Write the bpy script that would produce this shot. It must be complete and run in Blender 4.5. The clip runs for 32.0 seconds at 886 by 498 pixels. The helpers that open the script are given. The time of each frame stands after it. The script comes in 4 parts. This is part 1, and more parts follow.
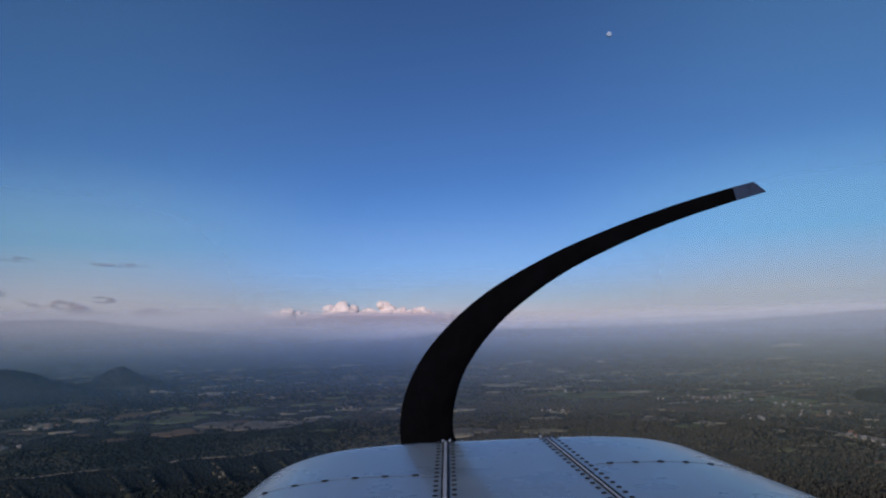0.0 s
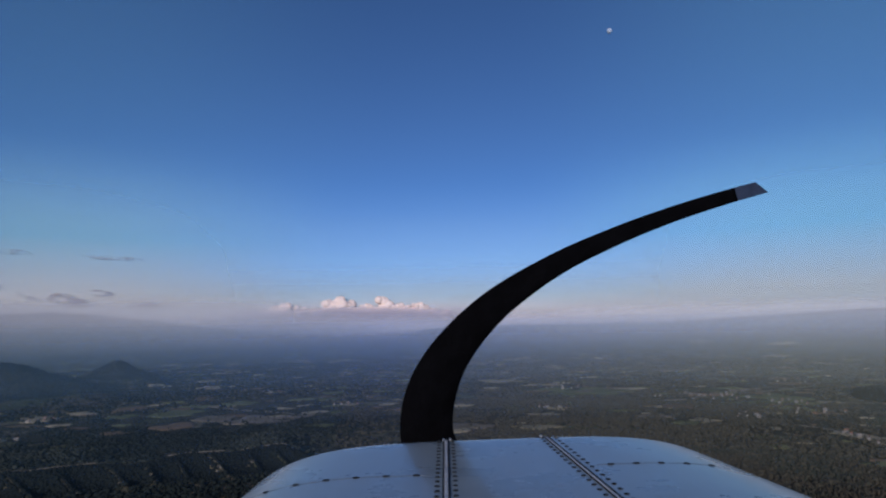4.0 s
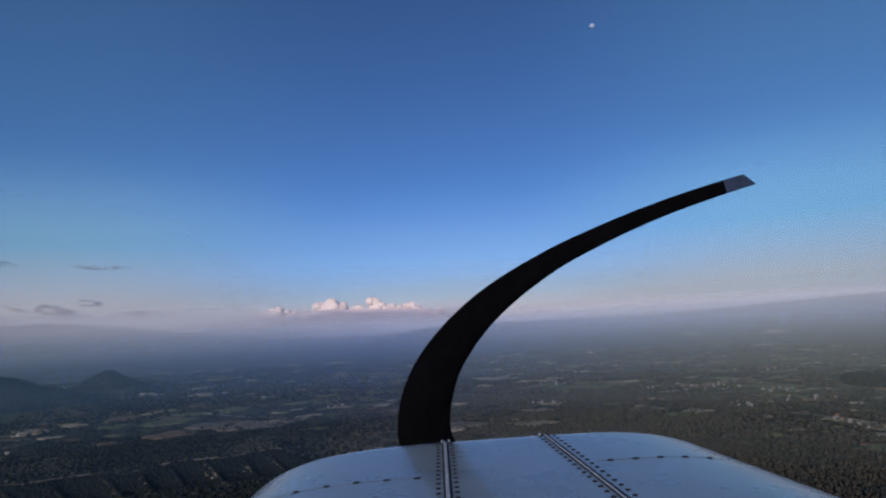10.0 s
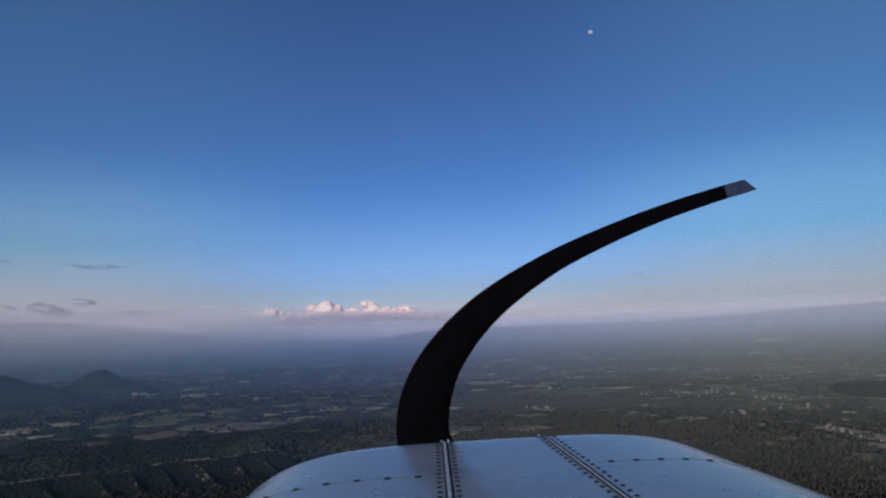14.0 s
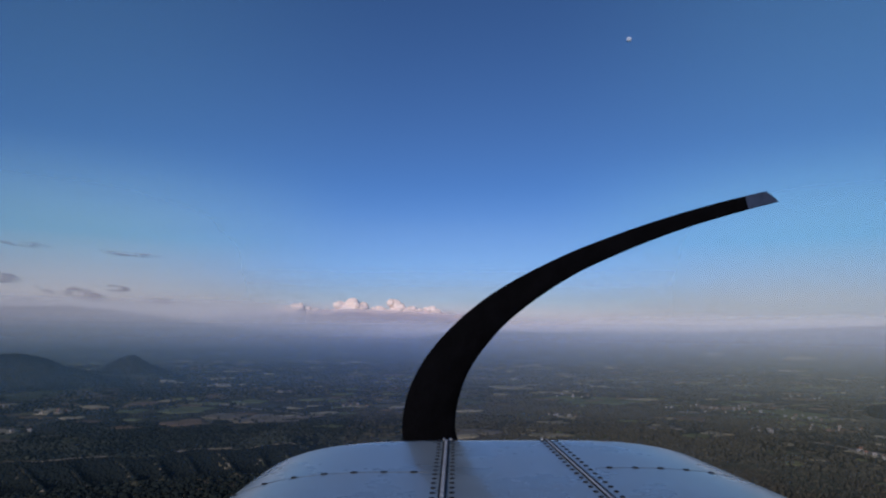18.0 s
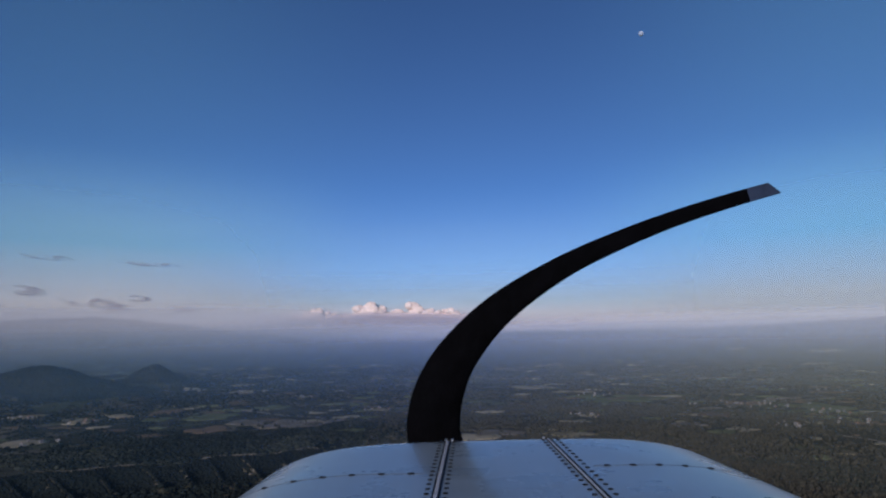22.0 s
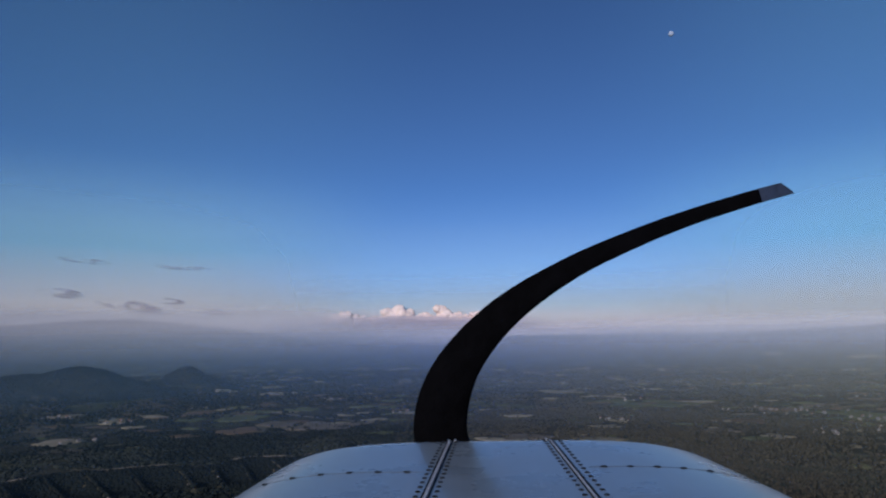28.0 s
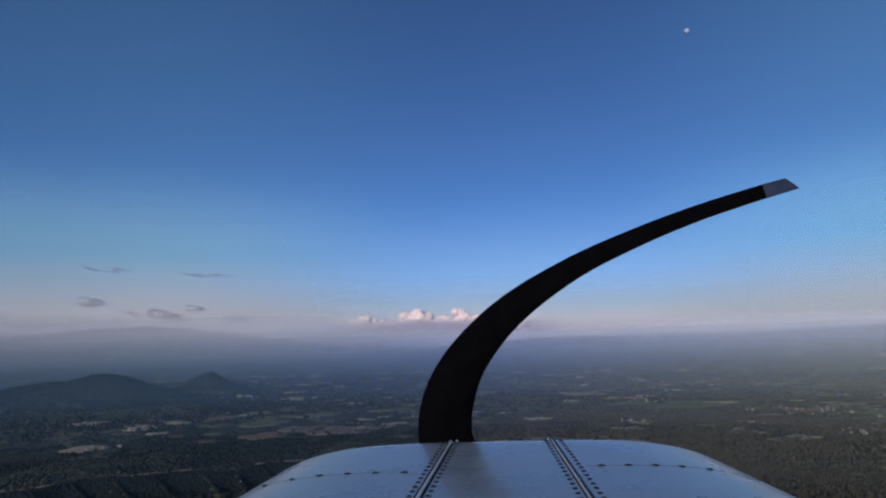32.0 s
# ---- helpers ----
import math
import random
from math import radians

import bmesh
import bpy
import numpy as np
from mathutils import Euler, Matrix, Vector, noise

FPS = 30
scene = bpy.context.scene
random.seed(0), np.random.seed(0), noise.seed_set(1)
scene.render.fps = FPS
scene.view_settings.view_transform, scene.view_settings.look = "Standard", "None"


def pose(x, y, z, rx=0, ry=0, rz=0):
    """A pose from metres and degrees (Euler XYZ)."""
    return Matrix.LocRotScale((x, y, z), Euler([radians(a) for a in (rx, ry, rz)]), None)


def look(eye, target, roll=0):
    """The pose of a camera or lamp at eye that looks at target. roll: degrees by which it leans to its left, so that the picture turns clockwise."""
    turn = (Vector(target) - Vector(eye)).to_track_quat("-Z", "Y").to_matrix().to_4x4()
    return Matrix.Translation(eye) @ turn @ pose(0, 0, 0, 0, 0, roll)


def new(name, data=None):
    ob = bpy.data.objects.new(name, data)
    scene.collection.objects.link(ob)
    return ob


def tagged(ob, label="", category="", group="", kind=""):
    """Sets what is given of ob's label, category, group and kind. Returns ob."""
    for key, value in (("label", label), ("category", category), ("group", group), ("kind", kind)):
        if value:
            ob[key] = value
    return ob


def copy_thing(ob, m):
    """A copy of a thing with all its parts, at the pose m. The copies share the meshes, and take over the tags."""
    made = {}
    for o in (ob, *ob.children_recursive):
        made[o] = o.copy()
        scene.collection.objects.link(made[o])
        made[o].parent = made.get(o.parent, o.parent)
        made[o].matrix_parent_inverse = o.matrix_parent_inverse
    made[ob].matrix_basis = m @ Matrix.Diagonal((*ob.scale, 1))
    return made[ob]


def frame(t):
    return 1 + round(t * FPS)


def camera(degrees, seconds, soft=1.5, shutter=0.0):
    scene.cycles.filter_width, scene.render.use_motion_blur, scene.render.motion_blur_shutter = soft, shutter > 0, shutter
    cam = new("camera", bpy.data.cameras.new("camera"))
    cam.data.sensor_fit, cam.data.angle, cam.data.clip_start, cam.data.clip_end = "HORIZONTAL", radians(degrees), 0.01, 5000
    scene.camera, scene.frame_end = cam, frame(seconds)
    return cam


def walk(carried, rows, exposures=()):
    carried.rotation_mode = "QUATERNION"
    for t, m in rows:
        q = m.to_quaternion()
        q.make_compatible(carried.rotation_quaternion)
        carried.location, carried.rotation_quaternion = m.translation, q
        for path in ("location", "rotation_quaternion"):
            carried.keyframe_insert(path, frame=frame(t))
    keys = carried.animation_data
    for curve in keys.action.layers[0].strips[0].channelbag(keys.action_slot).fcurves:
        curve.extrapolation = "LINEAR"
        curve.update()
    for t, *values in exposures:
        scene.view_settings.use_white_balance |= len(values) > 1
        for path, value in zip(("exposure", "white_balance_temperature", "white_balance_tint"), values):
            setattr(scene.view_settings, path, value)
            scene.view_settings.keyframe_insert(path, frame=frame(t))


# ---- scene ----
cam = camera(70, 32.0, soft=2.2)

# seconds, place of the lens, tilt, lean and turn in degrees
PATH = [
    (0.0, -0.0690, 0.0131, 150.0076, 97.083, -1.578, -1.526),
    (0.5, -0.0709, 0.0136, 150.0091, 97.011, -1.563, -1.608),
    (1.0, -0.0679, 0.0132, 150.0098, 96.996, -1.812, -1.552),
    (1.5, -0.0662, 0.0128, 150.0086, 97.033, -1.516, -1.380),
    (2.0, -0.0668, 0.0136, 150.0131, 96.814, -1.353, -1.355),
    (2.5, -0.0700, 0.0140, 150.0123, 96.839, -1.204, -1.457),
    (3.0, -0.0708, 0.0148, 150.0160, 96.662, -1.209, -1.492),
    (3.5, -0.0733, 0.0151, 150.0156, 96.674, -1.108, -1.575),
    (5.5, -0.0812, 0.0164, 150.0150, 96.730, -1.712, -2.131),
    (6.0, -0.0833, 0.0172, 150.0175, 96.610, -1.689, -2.219),
    (6.5, -0.0817, 0.0167, 150.0173, 96.643, -2.042, -2.258),
    (7.0, -0.0853, 0.0176, 150.0179, 96.596, -1.834, -2.359),
    (7.5, -0.0820, 0.0172, 150.0193, 96.540, -1.922, -2.233),
    (8.0, -0.0871, 0.0180, 150.0182, 96.560, -1.513, -2.340),
    (8.5, -0.0878, 0.0188, 150.0223, 96.384, -1.757, -2.449),
    (9.0, -0.0886, 0.0182, 150.0203, 96.523, -2.493, -2.719),
    (9.5, -0.0872, 0.0178, 150.0204, 96.531, -2.700, -2.719),
    (10.0, -0.0825, 0.0167, 150.0199, 96.580, -2.999, -2.595),
    (10.5, -0.0833, 0.0176, 150.0229, 96.412, -2.625, -2.514),
    (11.0, -0.0828, 0.0177, 150.0233, 96.380, -2.432, -2.430),
    (11.5, -0.0877, 0.0182, 150.0197, 96.519, -1.934, -2.500),
    (12.0, -0.0933, 0.0204, 150.0264, 96.186, -1.799, -2.718),
    (12.5, -0.0942, 0.0203, 150.0255, 96.251, -2.190, -2.881),
    (13.0, -0.0954, 0.0199, 150.0217, 96.428, -2.128, -2.918),
    (13.5, -0.0969, 0.0192, 150.0165, 96.674, -2.201, -3.006),
    (15.5, -0.0846, 0.0150, 150.0028, 97.286, -1.426, -2.194),
    (16.0, -0.0719, 0.0124, 150.0013, 97.319, -0.592, -1.347),
    (16.5, -0.0691, 0.0116, 150.0028, 97.190, 0.330, -0.928),
    (17.0, -0.0638, 0.0108, 150.0040, 97.139, 0.294, -0.696),
    (17.5, -0.0635, 0.0101, 150.0015, 97.239, 0.592, -0.588),
    (18.0, -0.0598, 0.0100, 150.0046, 97.103, 0.496, -0.449),
    (18.5, -0.0532, 0.0091, 150.0035, 97.181, 0.149, -0.259),
    (19.0, -0.0465, 0.0084, 150.0056, 97.100, 0.000, -0.000),
    (19.5, -0.0361, 0.0070, 150.0050, 97.162, -0.382, 0.353),
    (20.0, -0.0296, 0.0058, 150.0036, 97.230, -0.352, 0.659),
    (20.5, -0.0228, 0.0055, 150.0068, 97.095, -0.529, 0.914),
    (21.0, -0.0179, 0.0046, 150.0053, 97.175, -0.596, 1.113),
    (21.5, -0.0179, 0.0053, 150.0091, 96.999, -0.627, 1.103),
    (22.0, -0.0158, 0.0045, 150.0043, 97.248, -0.997, 1.080),
    (22.5, -0.0116, 0.0038, 150.0035, 97.297, -1.076, 1.248),
    (23.0, -0.0032, 0.0030, 150.0032, 97.350, -1.615, 1.459),
    (23.5, 0.0092, 0.0013, 150.0017, 97.418, -1.435, 2.075),
    (24.0, 0.0163, 0.0001, 150.0014, 97.405, -0.901, 2.564),
    (24.5, 0.0174, -0.0005, 150.0008, 97.411, -0.493, 2.743),
    (25.0, 0.0159, 0.0012, 150.0107, 96.937, -0.391, 2.709),
    (25.5, 0.0146, 0.0014, 150.0099, 96.986, -0.561, 2.599),
    (27.5, 0.0336, -0.0014, 150.0024, 97.377, -0.948, 3.328),
    (28.0, 0.0384, -0.0028, 149.9979, 97.581, -0.770, 3.599),
    (28.5, 0.0435, -0.0039, 149.9971, 97.594, -0.329, 3.963),
    (29.0, 0.0484, -0.0045, 149.9951, 97.698, -0.431, 4.153),
    (29.5, 0.0527, -0.0055, 149.9931, 97.781, -0.205, 4.414),
    (30.0, 0.0577, -0.0054, 149.9952, 97.695, -0.316, 4.604),
    (30.5, 0.0605, -0.0055, 149.9943, 97.746, -0.469, 4.680),
    (31.0, 0.0665, -0.0047, 149.9959, 97.729, -1.331, 4.680),
    (31.5, 0.0719, -0.0057, 149.9914, 97.947, -1.347, 4.916),
    (32.0, 0.0791, -0.0057, 149.9927, 97.897, -1.521, 5.184),
]
walk(cam, [(t, pose(x, y, z, tilt, 0, turn) @ pose(0, 0, 0, 0, 0, lean)) for t, x, y, z, tilt, lean, turn in PATH],
     exposures=[(0.0, 0.0, 6150, 11), (32.0, 0.0, 6150, 11)])

EYE_HEIGHT = 150.0
scene.cycles.transparent_max_bounces = 32

# ---- world and sun ----
SUN_ELEVATION, SUN_AZIMUTH = 14.0, 194.0   # degrees; azimuth clockwise from the heading (+Y)
world = bpy.data.worlds.new("sky")
scene.world = world
world.use_nodes = True
wn = world.node_tree.nodes
wn.clear()
sky = wn.new("ShaderNodeTexSky")
sky.sky_type = "NISHITA"
sky.sun_disc = False
sky.sun_elevation = radians(SUN_ELEVATION)
sky.sun_rotation = radians(SUN_AZIMUTH)
sky.altitude, sky.air_density, sky.dust_density, sky.ozone_density = 6000, 1.0, 2.2, 4.6
bg = wn.new("ShaderNodeBackground")
bg.inputs["Strength"].default_value = 0.100
wo = wn.new("ShaderNodeOutputWorld")
world.node_tree.links.new(sky.outputs[0], bg.inputs[0])
world.node_tree.links.new(bg.outputs[0], wo.inputs[0])

sun_data = bpy.data.lights.new("sun", "SUN")
sun_data.energy, sun_data.angle, sun_data.color = 2.7, radians(0.5), (1.0, 0.87, 0.75)
sun = new("sun", sun_data)
a, e = radians(SUN_AZIMUTH), radians(SUN_ELEVATION)
SUN_DIR = Vector((math.sin(a) * math.cos(e), math.cos(a) * math.cos(e), math.sin(e)))
sun.matrix_basis = look(SUN_DIR * 800 + Vector((0, 0, 300)), (0, 0, 300))


# ---- materials ----
class Nodes:
    """Short hand for building a node material."""

    def __init__(self, name):
        self.mat = bpy.data.materials.new(name)
        self.mat.use_nodes = True
        self.tree = self.mat.node_tree
        self.tree.nodes.clear()
        self.out = self.add("ShaderNodeOutputMaterial")

    def add(self, kind, **values):
        n = self.tree.nodes.new(kind)
        if "operation" in values:
            n.operation, n.use_clamp = values["operation"], values["use_clamp"]
        if "blend_type" in values:
            n.data_type, n.blend_type = values["data_type"], values["blend_type"]
        if "gradient_type" in values:
            n.gradient_type = values["gradient_type"]
        if "interpolation_type" in values:
            n.interpolation_type = values["interpolation_type"]
        return n

    def join(self, a, b):
        self.tree.links.new(a, b)

    def put(self, socket, v):
        if isinstance(v, bpy.types.NodeSocket):
            self.join(v, socket)
        else:
            socket.default_value = v

    def coords(self, which="Object"):
        return self.add("ShaderNodeTexCoord").outputs[which]

    def world_place(self):
        return self.add("ShaderNodeNewGeometry").outputs["Position"]

    def scaled(self, vec, x, y, z):
        m = self.add("ShaderNodeMapping")
        m.inputs["Scale"].default_value = (x, y, z)
        self.join(vec, m.inputs["Vector"])
        return m.outputs[0]

    def noise(self, vec, scale, detail=4.0, rough=0.55):
        n = self.add("ShaderNodeTexNoise")
        self.join(vec, n.inputs["Vector"])
        n.inputs["Scale"].default_value = scale
        n.inputs["Detail"].default_value = detail
        n.inputs["Roughness"].default_value = rough
        return n.outputs["Fac"]

    def ramp(self, fac, stops):
        r = self.add("ShaderNodeValToRGB")
        while len(r.color_ramp.elements) < len(stops):
            r.color_ramp.elements.new(0.5)
        for el, (p, c) in zip(r.color_ramp.elements, stops):
            el.position = p
            el.color = (*c, 1.0) if len(c) == 3 else c
        self.join(fac, r.inputs[0])
        return r.outputs["Color"]

    def math(self, op, a, b=0.0, clamp=False):
        n = self.add("ShaderNodeMath", operation=op, use_clamp=clamp)
        self.put(n.inputs[0], a)
        self.put(n.inputs[1], b)
        return n.outputs[0]

    def mix(self, fac, a, b, blend="MIX"):
        n = self.add("ShaderNodeMix", data_type="RGBA", blend_type=blend)
        self.put(n.inputs[0], fac)
        self.put(n.inputs[6], a if isinstance(a, bpy.types.NodeSocket) else (*a, 1.0))
        self.put(n.inputs[7], b if isinstance(b, bpy.types.NodeSocket) else (*b, 1.0))
        return n.outputs[2]

    def bump(self, height, strength, distance):
        b = self.add("ShaderNodeBump")
        b.inputs["Strength"].default_value = strength
        b.inputs["Distance"].default_value = distance
        self.join(height, b.inputs["Height"])
        return b.outputs[0]

    def surface(self, color, rough=0.9, metal=0.0, normal=None, coat=0.0, specular=0.3):
        p = self.add("ShaderNodeBsdfPrincipled")
        self.put(p.inputs["Base Color"], color if isinstance(color, bpy.types.NodeSocket) else (*color, 1.0))
        self.put(p.inputs["Roughness"], rough)
        p.inputs["Metallic"].default_value = metal
        p.inputs["Specular IOR Level"].default_value = specular
        p.inputs["Coat Weight"].default_value = coat
        p.inputs["Coat Roughness"].default_value = 0.06
        if normal is not None:
            self.join(normal, p.inputs["Normal"])
        self.join(p.outputs[0], self.out.inputs["Surface"])
        return self.mat


def ground_material():
    n = Nodes("wooded_country")
    p = n.world_place()
    broad = n.noise(p, 0.0016, 5, 0.6)
    middle = n.noise(p, 0.011, 5, 0.6)
    fine = n.noise(p, 0.09, 4, 0.7)
    wood = n.ramp(fine, [(0.3, (0.028, 0.030, 0.024)), (0.55, (0.048, 0.049, 0.036)), (0.75, (0.072, 0.069, 0.049))])
    scrub = n.ramp(fine, [(0.3, (0.046, 0.050, 0.038)), (0.7, (0.086, 0.083, 0.062))])
    russet = n.ramp(fine, [(0.3, (0.065, 0.046, 0.032)), (0.7, (0.12, 0.08, 0.055))])
    mask = n.ramp(middle, [(0.46, (0, 0, 0)), (0.56, (1, 1, 1))])
    col = n.mix(mask, wood, scrub)
    autumn = n.ramp(broad, [(0.52, (0, 0, 0)), (0.66, (0.75, 0.75, 0.75))])
    col = n.mix(autumn, col, russet)
    sep_z = n.add("ShaderNodeSeparateXYZ")
    n.join(p, sep_z.inputs[0])
    cell = n.add("ShaderNodeTexVoronoi")
    n.join(n.scaled(p, 0.011, 0.011, 0.0), cell.inputs["Vector"])
    cell.inputs["Scale"].default_value = 1.0
    sep = n.add("ShaderNodeSeparateColor")
    n.join(cell.outputs["Color"], sep.inputs[0])
    plot = n.ramp(sep.outputs[0], [(0.0, (0.07, 0.085, 0.04)), (0.4, (0.14, 0.14, 0.075)), (0.75, (0.20, 0.17, 0.115)), (1.0, (0.15, 0.12, 0.09))])
    chosen = n.math("MULTIPLY", n.math("GREATER_THAN", sep.outputs[1], 0.60), n.math("GREATER_THAN", middle, 0.47))
    col = n.mix(n.math("MULTIPLY", chosen, 0.6), col, plot)
    slopes = n.add("ShaderNodeMapRange")          # the hills are wooded
    n.join(sep_z.outputs[2], slopes.inputs[0])
    slopes.inputs[1].default_value, slopes.inputs[2].default_value = 19, 26
    slopes.inputs[4].default_value = 0.95
    col = n.mix(slopes.outputs[0], col, wood)
    return n.surface(col, 0.95, normal=n.bump(fine, 0.8, 4.0), specular=0.1)


def field_material(name, low, high):
    n = Nodes(name)
    p = n.world_place()
    info = n.add("ShaderNodeObjectInfo").outputs["Random"]
    base = n.mix(info, low, high)
    rows = n.noise(n.scaled(p, 0.02, 0.20, 0.1), 1.0, 4)
    blot = n.noise(p, 0.03, 4)
    col = n.mix(n.ramp(rows, [(0.35, (0, 0, 0)), (0.7, (0.6, 0.6, 0.6))]), base, tuple(c * 0.6 for c in high))
    col = n.mix(n.ramp(blot, [(0.45, (0, 0, 0)), (0.7, (0.55, 0.55, 0.55))]), col, (0.055, 0.06, 0.03))
    return n.surface(col, 0.95, specular=0.1, normal=n.bump(blot, 0.4, 1.0))


def leaf_material(name, dark, light, warm):
    n = Nodes(name)
    g = n.add("ShaderNodeNewGeometry")
    rnd = g.outputs["Random Per Island"]
    col = n.ramp(rnd, [(0.0, dark), (0.6, light), (0.9, light), (1.0, tuple(0.5 * a + 0.5 * b for a, b in zip(light, warm)))])
    stand = n.noise(g.outputs["Position"], 0.0075, 5, 0.62)         # stands of one kind of tree
    col = n.mix(n.ramp(stand, [(0.40, (0.8, 0.8, 0.8)), (0.52, (0, 0, 0))]), col, tuple(0.35 * a + 0.65 * b for a, b in zip(light, dark)))
    drier = n.noise(n.scaled(g.outputs["Position"], 0.012, 0.018, 0.01), 1.0, 5, 0.6)
    col = n.mix(n.ramp(drier, [(0.52, (0, 0, 0)), (0.66, (0.3, 0.3, 0.3))]), col, warm)
    grain = n.noise(g.outputs["Position"], 0.9, 3)
    col = n.mix(n.ramp(grain, [(0.35, (0.6, 0.6, 0.6)), (0.7, (0, 0, 0))]), col, tuple(c * 0.75 for c in dark))
    return n.surface(col, 0.9, specular=0.15, normal=n.bump(grain, 0.8, 0.8))


def plain_material(name, low, high, rough=0.85, scale=0.6, specular=0.3):
    n = Nodes(name)
    p = n.coords()
    f = n.noise(p, scale, 5)
    col = n.ramp(f, [(0.3, low), (0.7, high)])
    return n.surface(col, rough, normal=n.bump(f, 0.25, 0.05), specular=specular)


def paint_material():
    n = Nodes("shaded_white_paint")
    p = n.coords()
    grime = n.noise(p, 7.0, 6, 0.6)
    streak = n.noise(n.scaled(p, 40.0, 2.0, 10.0), 1.0, 5)
    # Grey-blue base: white paint with its sky-lit shade put into the colour.
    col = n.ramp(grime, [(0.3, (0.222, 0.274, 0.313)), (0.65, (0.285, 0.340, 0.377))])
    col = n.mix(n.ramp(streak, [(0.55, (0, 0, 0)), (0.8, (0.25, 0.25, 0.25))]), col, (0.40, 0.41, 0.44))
    rough = n.math("MULTIPLY_ADD", grime, 0.25)
    rough.node.inputs[2].default_value = 0.16
    wave = n.noise(p, 3.2, 2)
    return n.surface(col, rough, normal=n.bump(wave, 0.18, 0.02), coat=0.3, specular=0.5)


def cloud_material():
    n = Nodes("cumulus")
    p = n.world_place()
    f = n.noise(p, 0.02, 6, 0.65)
    d = n.add("ShaderNodeBsdfPrincipled")
    n.put(d.inputs["Base Color"], n.ramp(f, [(0.3, (0.89, 0.73, 0.70)), (0.7, (0.95, 0.81, 0.77))]))
    d.inputs["Roughness"].default_value = 1.0
    d.inputs["Specular IOR Level"].default_value = 0.0
    n.join(n.bump(f, 0.12, 14.0), d.inputs["Normal"])
    n.join(d.outputs[0], n.out.inputs["Surface"])
    return n.mat


def veil_material(name, color, alpha):
    """A thin veil of vapour: alpha is a function that returns the socket of its density."""
    n = Nodes(name)
    d = n.add("ShaderNodeBsdfDiffuse")
    n.put(d.inputs["Color"], color(n) if callable(color) else (*color, 1.0))
    clear = n.add("ShaderNodeBsdfTransparent")
    m = n.add("ShaderNodeMixShader")
    n.join(alpha(n), m.inputs[0])
    n.join(clear.outputs[0], m.inputs[1])
    n.join(d.outputs[0], m.inputs[2])
    n.join(m.outputs[0], n.out.inputs["Surface"])
    return n.mat


MAT = {
    "ground": ground_material(),
    "straw": field_material("straw_field", (0.27, 0.235, 0.15), (0.50, 0.42, 0.28)),
    "stubble": field_material("stubble_field", (0.17, 0.145, 0.11), (0.28, 0.235, 0.18)),
    "grass": field_material("grass_field", (0.12, 0.14, 0.065), (0.23, 0.235, 0.12)),
    "soil": field_material("ploughed_field", (0.14, 0.095, 0.065), (0.25, 0.175, 0.115)),
    "leaf": leaf_material("mixed_foliage", (0.044, 0.043, 0.035), (0.075, 0.072, 0.056), (0.096, 0.085, 0.062)),
    # Darker copy of the mixed foliage: shade for the western woods; also young trees.
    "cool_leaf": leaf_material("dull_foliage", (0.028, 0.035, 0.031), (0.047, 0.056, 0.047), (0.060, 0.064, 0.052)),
    "russet": leaf_material("brownish_foliage", (0.046, 0.042, 0.034), (0.076, 0.068, 0.052), (0.100, 0.082, 0.062)),
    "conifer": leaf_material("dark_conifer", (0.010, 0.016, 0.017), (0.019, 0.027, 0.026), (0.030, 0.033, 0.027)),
    "near_black": leaf_material("near_black_crowns", (0.006, 0.010, 0.012), (0.012, 0.018, 0.019), (0.018, 0.022, 0.020)),
    "wall": plain_material("render_wall", (0.25, 0.235, 0.215), (0.38, 0.355, 0.32)),
    "roof_red": plain_material("clay_roof", (0.20, 0.10, 0.07), (0.36, 0.19, 0.13)),
    "roof_grey": plain_material("metal_roof", (0.21, 0.20, 0.20), (0.36, 0.34, 0.33), 0.6),
    "road": plain_material("pale_gravel_road", (0.11, 0.10, 0.085), (0.21, 0.185, 0.15)),
    "paint": paint_material(),
    "gap": plain_material("dark_joint", (0.008, 0.008, 0.010), (0.02, 0.02, 0.024), 0.6, 30.0),
    "lap": plain_material("grimy_lap", (0.10, 0.12, 0.14), (0.17, 0.20, 0.23), 0.6, 30.0),
    "steel": plain_material("fastener_steel", (0.006, 0.007, 0.009), (0.02, 0.022, 0.026), 0.6, 90.0, 0.15),
    "hinge": plain_material("bare_aluminium", (0.45, 0.46, 0.48), (0.62, 0.63, 0.65), 0.35, 60.0),
    "blade": plain_material("matt_black_paint", (0.0012, 0.0012, 0.0017), (0.003, 0.003, 0.0042), 0.8, 14.0, 0.03),
    # Blue-grey stands for the sky showing through the turning tip.
    "tip": plain_material("sky_blurred_tip", (0.022, 0.034, 0.066), (0.036, 0.052, 0.100), 0.7, 20.0, 0.1),
    "moon": plain_material("moon_rock", (0.36, 0.42, 0.58), (0.60, 0.68, 0.86), 1.0, 0.09, 0.0),
    "cloud": cloud_material(),
}


# ---- mesh helpers ----
def part(name, bm, material, parent=None, label=""):
    me = bpy.data.meshes.new(name)
    bm.to_mesh(me)
    bm.free()
    me.materials.append(material)
    ob = new(name, me)
    if parent is not None:
        ob.parent = parent
    if label:
        tagged(ob, label)
    return ob


